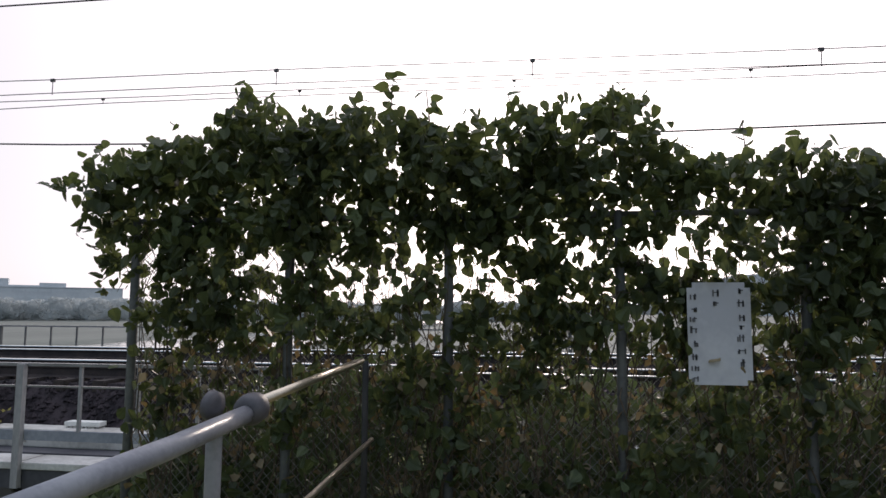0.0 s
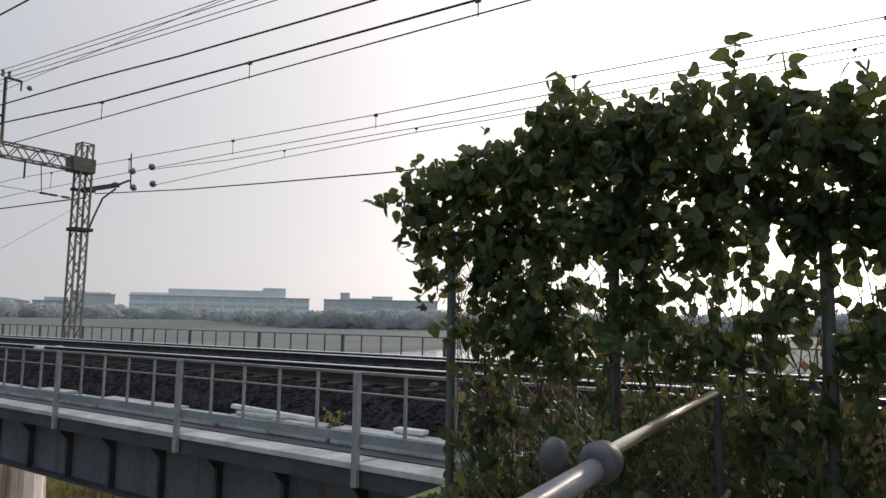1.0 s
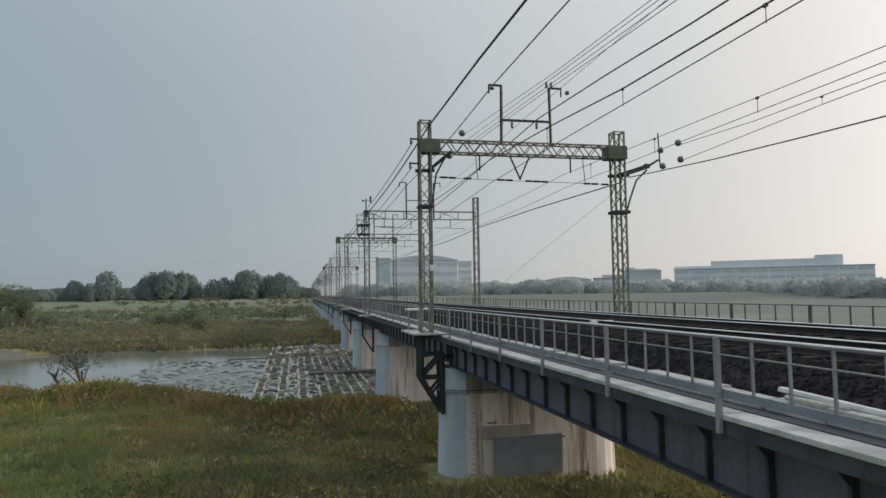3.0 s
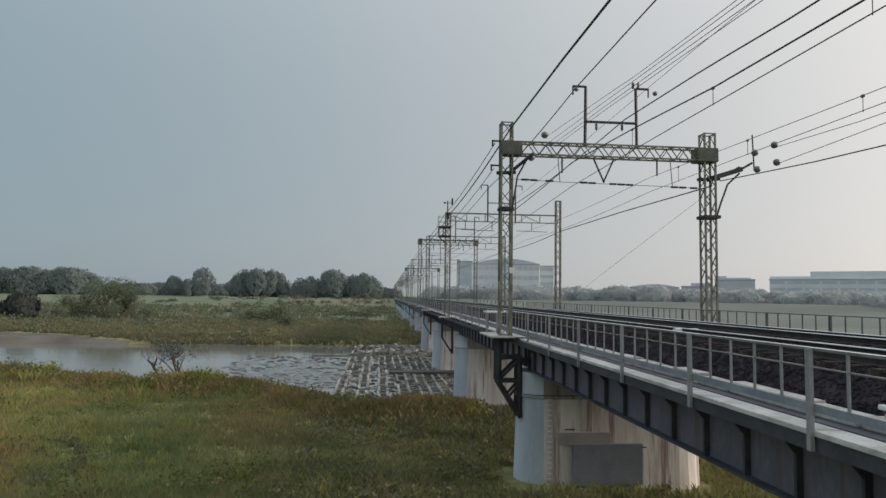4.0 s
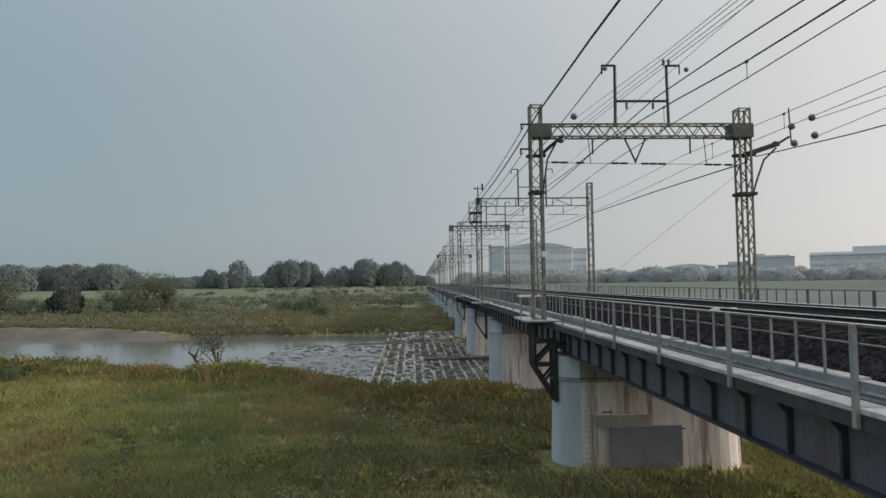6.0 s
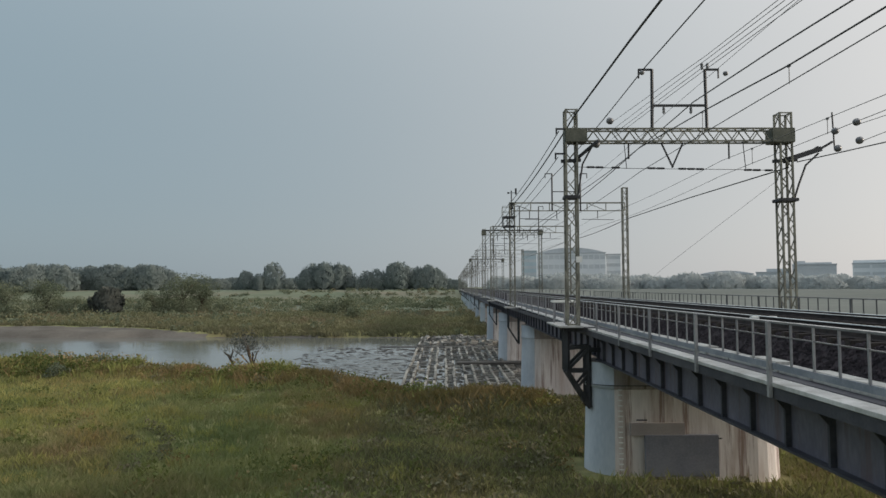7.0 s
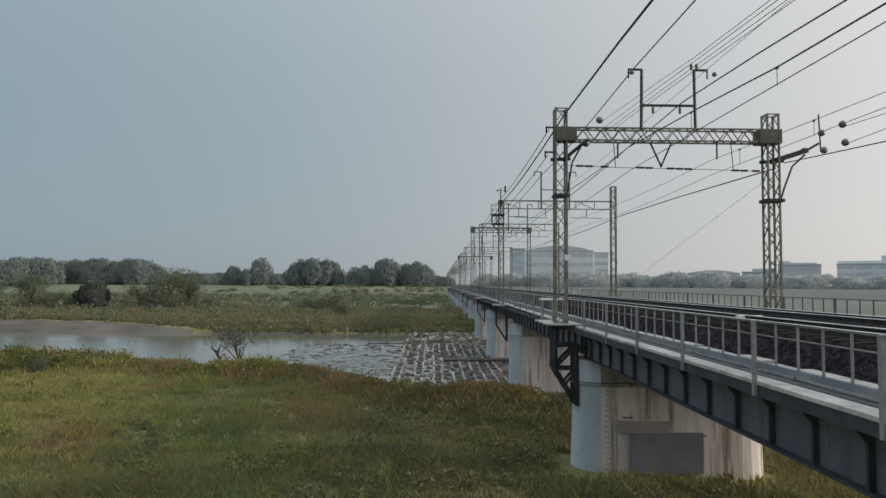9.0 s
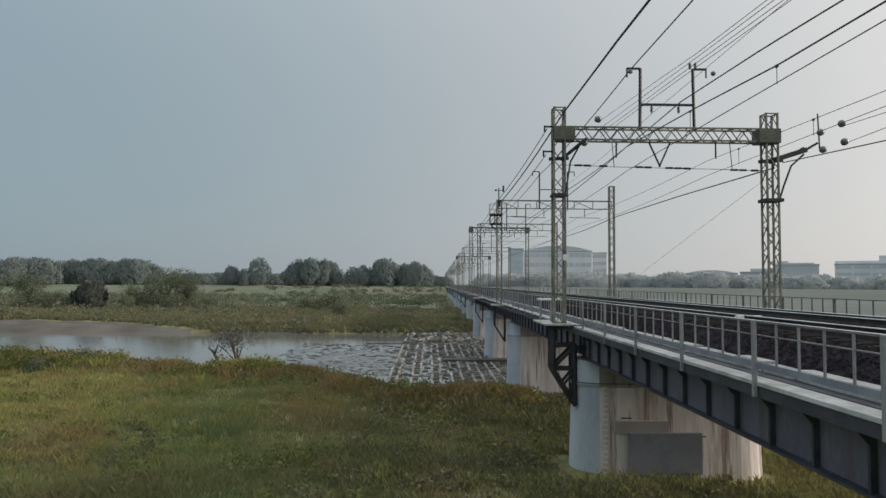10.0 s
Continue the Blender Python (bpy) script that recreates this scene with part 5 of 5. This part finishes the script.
# ---- grass ----
def blades(n, area, hgt, wid, material, name, label, seed, per=4, lean=0.35):
    q = np.random.RandomState(seed)
    v, f = [], []
    done = 0
    while done < n:
        p = area(q)
        if p is None:
            continue
        x, y = p
        z = height(x, y) - 0.03
        done += 1
        tall = 0.75 + 0.6 * noise.noise(Vector((x * 0.22, y * 0.22, 8)))
        for j in range(per):
            a = q.rand() * 6.28
            h = hgt * tall * q.uniform(0.6, 1.25)
            w = wid * q.uniform(0.7, 1.3)
            bx, by = x + q.normal() * 0.12, y + q.normal() * 0.12
            dx, dy = math.cos(a), math.sin(a)
            ex, ey = q.normal() * lean * h, q.normal() * lean * h
            k = len(v)
            v += [(bx - dx * w, by - dy * w, z), (bx + dx * w, by + dy * w, z), (bx + ex * 0.4 + dx * w * 0.8, by + ey * 0.4 + dy * w * 0.8, z + h * 0.6), (bx + ex, by + ey, z + h)]
            f += [(k, k + 1, k + 2), (k, k + 2, k + 3)]
    return tagged(new(name, mesh_of(name, v, f, material)), label, "grass", kind="stuff")


def meadow(q):
    d = 13 + 62 * q.rand() ** 1.25
    x = -1.0 + d * q.uniform(-0.78, 0.85)
    if d > near_bank(x) - 2.5 or (25.8 < d < 31.7 and 4.6 < x < 14.2 and (d > 27.9 or q.rand() < 0.6)):
        return None
    return x, d


blades(52000, meadow, 0.55, 0.028, M_GRASS, "meadow_grass", "tall green and yellowing meadow grass", 51)


def sunny(q):
    p = meadow(q)
    if p is None or noise.noise(Vector((p[0] * 0.13, p[1] * 0.10, 61))) + 0.5 * noise.noise(Vector((p[0] * 0.5, p[1] * 0.5, 62))) < 0.10 + 0.022 * (p[0] + 14):
        return None
    return p


blades(9500, sunny, 0.66, 0.022, M_YGRASS, "yellow_grass", "tall yellowish green grass standing in patches", 58, lean=0.22)


def bank(q):
    x = q.uniform(-75, 6)
    y = near_bank(x) - 4 + q.normal() * 2.0
    if y > near_bank(x) + 0.8:
        return None
    return x, y


def tufts(q):
    p = bank(q)
    return p if p and noise.noise(Vector((p[0] * 0.3, p[1] * 0.1, 31))) > 0.12 else None


blades(3000, tufts, 1.15, 0.035, M_REED, "tall_reeds", "tall brownish reed tufts along the river bank", 57)
blades(8000, bank, 0.95, 0.035, M_REED, "bank_reeds", "brownish reeds and tall grass along the river bank", 52)


def far_shore(q):
    x = q.uniform(-150, 18)
    y = far_bank(x) + 2 + 95 * q.rand() ** 1.3
    return (x, y) if x > -24 or y > far_bank(x) + 1.0 + 20 * step(-36, -80, x) + 3 * noise.noise(Vector((x * 0.06, 2, 2))) else None


blades(34000, far_shore, 1.1, 0.08, M_SCRUB, "far_bank_grass", "green and brown grass on the far river bank", 53, per=3)


def clumps(n, area, size, leaf, count, material, name, label, seed):
    """Low leafy weeds standing in clumps."""
    q = np.random.RandomState(seed)
    cs, ss, done = [], [], 0
    while done < n:
        p = area(q)
        if p is None:
            continue
        done += 1
        r = size * q.uniform(0.5, 1.3)
        z = height(*p)
        for j in range(int(count * r / size)):
            a, u = q.rand() * 6.28, q.rand() ** 0.6
            h = q.rand()
            cs.append(np.array((p[0] + r * u * math.cos(a), p[1] + r * u * math.sin(a), z + r * 1.1 * h * (1.1 - u * 0.7))))
            ss.append(leaf * q.uniform(0.6, 1.4))
    v, f = leaf_cloud(cs, ss, q, -0.4, 0.3)
    return tagged(new(name, mesh_of(name, v, f, material)), label, "weeds", kind="stuff")


def patchy(q):
    p = meadow(q)
    if p is None or noise.noise(Vector((p[0] * 0.09, p[1] * 0.09, 21))) < 0.0:
        return None
    return p


clumps(200, patchy, 0.75, 0.16, 60, M_WEED, "meadow_weeds", "dark green leafy weeds among the meadow grass", 81)
clumps(160, patchy, 0.6, 0.12, 50, M_REED, "dry_weeds", "brown withered weeds among the meadow grass", 82)


def ditch(q):
    t = q.rand() * 2
    x = float(np.interp(t, (0, 1, 2), (-18.6, -14.8, -15.4))) + q.normal() * 0.7
    return x, float(np.interp(t, (0, 1, 2), (40, 33, 28))) + q.normal() * 0.5


# dark clumps imitate the shade of a trench; the ground has none
clumps(34, ditch, 0.45, 0.12, 60, M_DARKWEED, "ditch_weeds", "dark brownish weeds standing in for the shade of a meadow trench", 95)


def mounds(q):
    p = bank(q)
    return p if p and (-46 < p[0] < -29 or -20 < p[0] < -14) else None


blades(1500, mounds, 1.35, 0.03, M_YGRASS, "mound_grass", "tall yellowish grass on the mounds along the river bank", 96, lean=0.22)
clumps(110, mounds, 1.35, 0.2, 130, M_WEED, "bank_thicket", "leafy green thicket rising along the river bank", 92)
clumps(60, mounds, 1.5, 0.18, 110, M_REED, "bank_dry_thicket", "reddish brown withered thicket along the river bank", 93)
clumps(130, bank, 0.8, 0.16, 60, M_YGRASS, "bank_pale_weeds", "pale yellowish green weeds along the river bank", 97)
clumps(190, bank, 0.95, 0.17, 80, M_WEED, "bank_weeds", "dark green weeds along the river bank", 83)
clumps(160, bank, 0.8, 0.15, 70, M_SCRUB, "bank_scrub", "brownish scrub along the river bank", 84)
def by_bridge(q):
    x, y = q.uniform(-5, 13) + q.normal(), q.uniform(22, 54)
    return None if 26.4 < y < 31.8 and x > 4.4 else (x, y)


clumps(190, by_bridge, 0.7, 0.14, 70, M_DARKWEED, "shade_weeds", "dark brownish green weeds beside the bridge piers", 87)
blades(9000, by_bridge, 0.6, 0.026, M_DARKWEED, "shade_grass", "dull green and brown grass beside the bridge piers", 88)
clumps(420, far_shore, 1.7, 0.4, 55, M_SCRUB, "far_bank_scrub", "low brown and green scrub on the far bank", 85)
clumps(130, far_shore, 1.6, 0.4, 60, M_MIDTREE, "far_bank_weeds", "low green shrubs on the far bank", 86)


def far_meadow(q):
    p = polar_at(q.uniform(-37, 1.5), 170 + 270 * q.rand() ** 0.8)
    return p if noise.noise(Vector((p[0] * 0.012, p[1] * 0.05, 41))) > 0.02 else None


def polar_at(bearing, d):
    return -1.0 + d * math.sin(radians(bearing)), -1.0 + d * math.cos(radians(bearing))


clumps(420, far_meadow, 2.4, 0.6, 45, M_MIDTREE, "far_meadow_scrub", "low scattered scrub on the far meadow", 89)


def hedge(q):
    b, k = q.uniform(-37, 1.0), q.randint(3)
    p = polar_at(b, (262, 318, 392)[k] + 14 * noise.noise(Vector((b * 0.2, k, 3))) + q.normal() * 3)
    return p if noise.noise(Vector((b * 0.35, k * 5.0, 51))) > -0.08 else None


clumps(360, hedge, 2.6, 0.6, 50, M_MIDTREE, "field_hedge", "broken lines of low hedge across the far meadow", 91)
def levee(q):
    b = q.uniform(-37, 1.0)
    d = (432, 446, 462)[q.randint(3)] + q.normal() * 3
    return polar_at(b, d) if noise.noise(Vector((b * 0.5, d * 0.03, 71))) > -0.1 else None


clumps(300, levee, 1.7, 0.6, 40, M_MIDTREE, "levee_scrub", "low grey-green scrub along the far embankment", 98)
clumps(200, levee, 1.4, 0.5, 36, M_SCRUB, "levee_weeds", "brownish weeds along the far embankment", 99)
clumps(260, far_meadow, 1.8, 0.5, 45, M_SCRUB, "far_meadow_weeds", "brownish weeds scattered on the far meadow", 90)


# ---- trees ----
def tree(name, seed, h, spread, material, leaf, n, label, lobes=9, low=0.25, bark=M_BARK):
    q = np.random.RandomState(seed)
    t = thing(name, label, "tree" if h > 3 else "bush", "trees")
    tr = Shape()
    tr.tube([(0, 0, -0.4), (0.03 * h, 0, h * 0.25), (0.01 * h, 0.02 * h, h * 0.55)], [h * 0.035, h * 0.026, h * 0.014], 8)
    cs = []
    for i in range(lobes):
        a = q.rand() * 6.28
        rr = spread * q.uniform(0.25, 0.75)
        c = np.array((rr * math.cos(a), rr * math.sin(a), h * q.uniform(low + 0.15, 0.84)))
        tr.tube([(0.02 * h, 0, h * 0.3), tuple(c * (0.5, 0.5, 0.8)), tuple(c)], [h * 0.014, h * 0.009, h * 0.004], 5)
        size = spread * q.uniform(0.34, 0.55)
        for j in range(n // lobes):
            d = q.normal(size=3)
            d /= np.linalg.norm(d)
            cs.append(c + d * size * q.uniform(0.55, 1.05) * (1, 1, 0.75))
    put("trunk", tr.mesh("trunk", bark, True), t)
    v, f = leaf_cloud(cs, q.uniform(0.6, 1.3, len(cs)) * leaf, q)
    put("crown", mesh_of("crown", v, f, material), t)
    return t


def place(t, x, y, s=1.0, r=0.0, z=None, sq=1.0):
    own = t.scale
    return copy_thing(t, pose(x, y, (height(x, y) if z is None else z) - 0.15 * s, 0, 0, r) @ Matrix.Diagonal((s * sq / own[0], s * sq / own[1], s / own[2], 1)))


def polar(bearing, d):
    a = radians(bearing)
    return -1.0 + d * math.sin(a), -1.0 + d * math.cos(a)


def far_tree(seed, material, label, h=16.0, spread=7.5, n=3000, name="tree"):
    """A distant broadleaf tree: trunk, limbs, and a crown of leaf sprays over an uneven mound that reaches down to the ground."""
    q = np.random.RandomState(seed)
    t = thing(name, label, name, "trees")
    tr = Shape()
    tr.tube([(0, 0, -0.4), (0.2, 0, h * 0.3), (0.1, 0.3, h * 0.6)], [h * 0.03, h * 0.022, h * 0.012], 7)
    for i in range(6):
        a = i * 1.05 + q.rand()
        tr.tube([(0.2, 0, h * 0.3), (spread * 0.4 * math.cos(a), spread * 0.4 * math.sin(a), h * 0.55)], [h * 0.012, h * 0.005], 5)
    put("trunk", tr.mesh("trunk", M_HAZEBARK, True), t)
    v, f = [], []
    for i in range(n):
        d = q.normal(size=3)
        d /= np.linalg.norm(d)
        d[2] = max(d[2], -0.55)
        g = 1 + 0.42 * noise.noise(Vector(d * 1.5) + Vector((seed, 0, 0))) + 0.22 * noise.noise(Vector(d * 4.0) + Vector((0, seed, 0)))
        p = np.array((d[0] * spread * g, d[1] * spread * g, h * 0.47 + d[2] * h * 0.5 * g)) * q.uniform(0.93, 1.05)
        # upright sprays keep the crown evenly toned, as haze would
        a = math.atan2(d[1], d[0]) + q.normal() * 0.25
        u = np.array((-math.sin(a), math.cos(a), q.normal() * 0.3))
        w = np.array((0.2 * math.cos(a), 0.2 * math.sin(a), 1.0)) + q.normal(size=3) * 0.1
        e = q.uniform(0.35, 0.8)
        k = len(v)
        v += [p - u * e * 0.6, p - w * e * 0.7, p + u * e * 0.8, p + w * e]
        f.append((k, k + 1, k + 2, k + 3))
    put("crown", mesh_of("crown", v, f, material), t)
    return t


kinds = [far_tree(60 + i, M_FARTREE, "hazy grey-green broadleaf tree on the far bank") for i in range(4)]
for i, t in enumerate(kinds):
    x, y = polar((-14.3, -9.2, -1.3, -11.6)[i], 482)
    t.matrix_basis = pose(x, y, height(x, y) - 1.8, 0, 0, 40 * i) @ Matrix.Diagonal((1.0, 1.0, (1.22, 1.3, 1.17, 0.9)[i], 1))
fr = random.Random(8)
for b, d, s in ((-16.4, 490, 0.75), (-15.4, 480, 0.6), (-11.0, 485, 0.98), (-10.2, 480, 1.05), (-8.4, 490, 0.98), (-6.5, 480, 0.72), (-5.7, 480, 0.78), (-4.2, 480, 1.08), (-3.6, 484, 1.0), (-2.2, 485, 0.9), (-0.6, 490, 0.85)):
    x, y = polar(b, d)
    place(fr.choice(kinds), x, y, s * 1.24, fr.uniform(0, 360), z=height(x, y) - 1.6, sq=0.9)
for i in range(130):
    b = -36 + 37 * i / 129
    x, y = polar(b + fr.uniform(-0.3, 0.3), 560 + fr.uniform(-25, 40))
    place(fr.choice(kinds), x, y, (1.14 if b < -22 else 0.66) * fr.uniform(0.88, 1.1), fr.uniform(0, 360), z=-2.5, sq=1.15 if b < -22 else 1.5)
pale = [far_tree(70 + i, M_HAZETREE, "pale hazy broadleaf tree beyond the far meadow") for i in range(3)]
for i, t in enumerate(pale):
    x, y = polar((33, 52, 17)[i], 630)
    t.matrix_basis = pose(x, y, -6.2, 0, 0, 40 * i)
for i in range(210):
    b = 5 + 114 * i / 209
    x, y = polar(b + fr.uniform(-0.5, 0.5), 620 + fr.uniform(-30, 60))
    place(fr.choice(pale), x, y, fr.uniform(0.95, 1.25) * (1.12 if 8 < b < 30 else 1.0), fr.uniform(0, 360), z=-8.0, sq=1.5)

mid = tree("tree", 71, 12.5, 7.5, M_MIDTREE, 0.34, 8500, "bushy green tree on the far river bank", 20, -0.1)
x, y = polar(-21.3, 224)
mid.matrix_basis = pose(x, y, height(x, y) - 0.2)
bush = far_tree(82, M_DUSKBUSH, "round dark bush on the river meadow", 8.4, 4.7, 2200, "bush")
x, y = polar(-26.6, 226)
bush.matrix_basis = pose(x, y, height(x, y) - 0.6)
low_bush = tree("bush", 73, 2.9, 2.5, M_MIDTREE, 0.26, 900, "low grey-green bush on the river meadow", 9, 0.0)
x, y = polar(-8.2, 196)
low_bush.matrix_basis = pose(x, y, height(x, y) - 0.2) @ Matrix.Scale(1.9, 4)
for b, d, s, t in ((-19.8, 226, 0.78, mid), (-23.3, 222, 0.6, mid), (-30.6, 232, 0.85, mid), (-33.2, 228, 0.8, mid), (-29.0, 250, 0.45, mid), (-10.2, 200, 1.4, low_bush), (-9.2, 204, 1.3, low_bush), (-7.4, 170, 1.2, low_bush), (-33, 205, 1.6, low_bush), (-24.5, 215, 1.5, low_bush), (-18.4, 215, 1.5, low_bush), (-27.8, 236, 1.5, low_bush)):
    x, y = polar(b, d)
    place(t, x, y, s, fr.uniform(0, 360))
willow = tree("bush", 75, 6.4, 2.7, M_DUSKBUSH, 0.16, 950, "thin leafed young willow at the water's edge", 8, 0.25)
x, y = polar(-15.9, 74.5)
willow.matrix_basis = pose(x, y, height(x, y) - 0.1)
snag = thing("tree_stump", "dark broken tree stump leaning at the water's edge", "tree stump", at=(*polar(-17.6, 75), -7.2))
put("trunk", Shape().tube([(0.5, 0, -0.5), (0.35, 0, 0.9), (-0.1, 0, 1.7), (-0.6, 0, 2.1)], [0.2, 0.16, 0.13, 0.06], 8).tube([(0.1, 0, 1.4), (0.35, 0, 2.2), (0.25, 0, 2.6)], [0.1, 0.08, 0.03], 6).mesh("trunk", M_BARK, True), snag)
for b, d, s in ((-30, 70, 0.5), (-27, 74, 0.55), (-13.5, 71, 0.5), (-8, 66, 0.6), (-21.5, 74, 0.55)):
    x, y = polar(b, d)
    place(low_bush, x, y, s, fr.uniform(0, 360))


# ---- far buildings ----
def building(b0, b1, d, top, floors, wall, label, base=-3.0, depth=40, extras=(), arch=0.0):
    """A block between two bearings: walls, roof slab, and a glazing band with mullions on every storey."""
    p0, p1 = Vector((*polar(b0, d), 0)), Vector((*polar(b1, d), 0))
    ax = (p1 - p0)
    w = ax.length
    ang = math.degrees(math.atan2(ax.y, ax.x))
    g = thing("building", label, "building", "far buildings", (p0.x, p0.y, base))
    g.rotation_euler = (0, 0, radians(ang))
    h = top - base
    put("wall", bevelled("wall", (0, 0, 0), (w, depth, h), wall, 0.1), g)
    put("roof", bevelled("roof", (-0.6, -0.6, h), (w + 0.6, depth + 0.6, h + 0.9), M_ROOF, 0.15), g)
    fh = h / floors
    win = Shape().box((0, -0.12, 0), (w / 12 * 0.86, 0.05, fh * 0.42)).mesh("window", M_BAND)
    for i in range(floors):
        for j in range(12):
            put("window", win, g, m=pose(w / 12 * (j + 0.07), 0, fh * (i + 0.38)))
    if arch:
        a = Shape()
        for i in range(13):
            u = i / 12
            zz = h + 0.9 + arch * (1 - (2 * u - 1) ** 2)
            for yy in (1, depth - 1):
                a.v += [Vector((w * (0.02 + 0.96 * u), yy, h + 0.85)), Vector((w * (0.02 + 0.96 * u), yy, zz + 0.05))]
        for i in range(12):
            k = 4 * i
            a.f += [(k, k + 4, k + 5, k + 1), (k + 1, k + 5, k + 7, k + 3), (k + 2, k + 3, k + 7, k + 6)]
        put("arched_roof", a.mesh("arched_roof", M_ROOF), g)
    for u0, u1, eh in extras:
        put("roof_block", bevelled("roof_block", (w * u0, 4, h + 0.9), (w * u1, depth * 0.7, h + 0.9 + eh), wall, 0.1), g)
    return g


EYE = 1.76


def up(el, d):
    return EYE + d * math.tan(radians(el))


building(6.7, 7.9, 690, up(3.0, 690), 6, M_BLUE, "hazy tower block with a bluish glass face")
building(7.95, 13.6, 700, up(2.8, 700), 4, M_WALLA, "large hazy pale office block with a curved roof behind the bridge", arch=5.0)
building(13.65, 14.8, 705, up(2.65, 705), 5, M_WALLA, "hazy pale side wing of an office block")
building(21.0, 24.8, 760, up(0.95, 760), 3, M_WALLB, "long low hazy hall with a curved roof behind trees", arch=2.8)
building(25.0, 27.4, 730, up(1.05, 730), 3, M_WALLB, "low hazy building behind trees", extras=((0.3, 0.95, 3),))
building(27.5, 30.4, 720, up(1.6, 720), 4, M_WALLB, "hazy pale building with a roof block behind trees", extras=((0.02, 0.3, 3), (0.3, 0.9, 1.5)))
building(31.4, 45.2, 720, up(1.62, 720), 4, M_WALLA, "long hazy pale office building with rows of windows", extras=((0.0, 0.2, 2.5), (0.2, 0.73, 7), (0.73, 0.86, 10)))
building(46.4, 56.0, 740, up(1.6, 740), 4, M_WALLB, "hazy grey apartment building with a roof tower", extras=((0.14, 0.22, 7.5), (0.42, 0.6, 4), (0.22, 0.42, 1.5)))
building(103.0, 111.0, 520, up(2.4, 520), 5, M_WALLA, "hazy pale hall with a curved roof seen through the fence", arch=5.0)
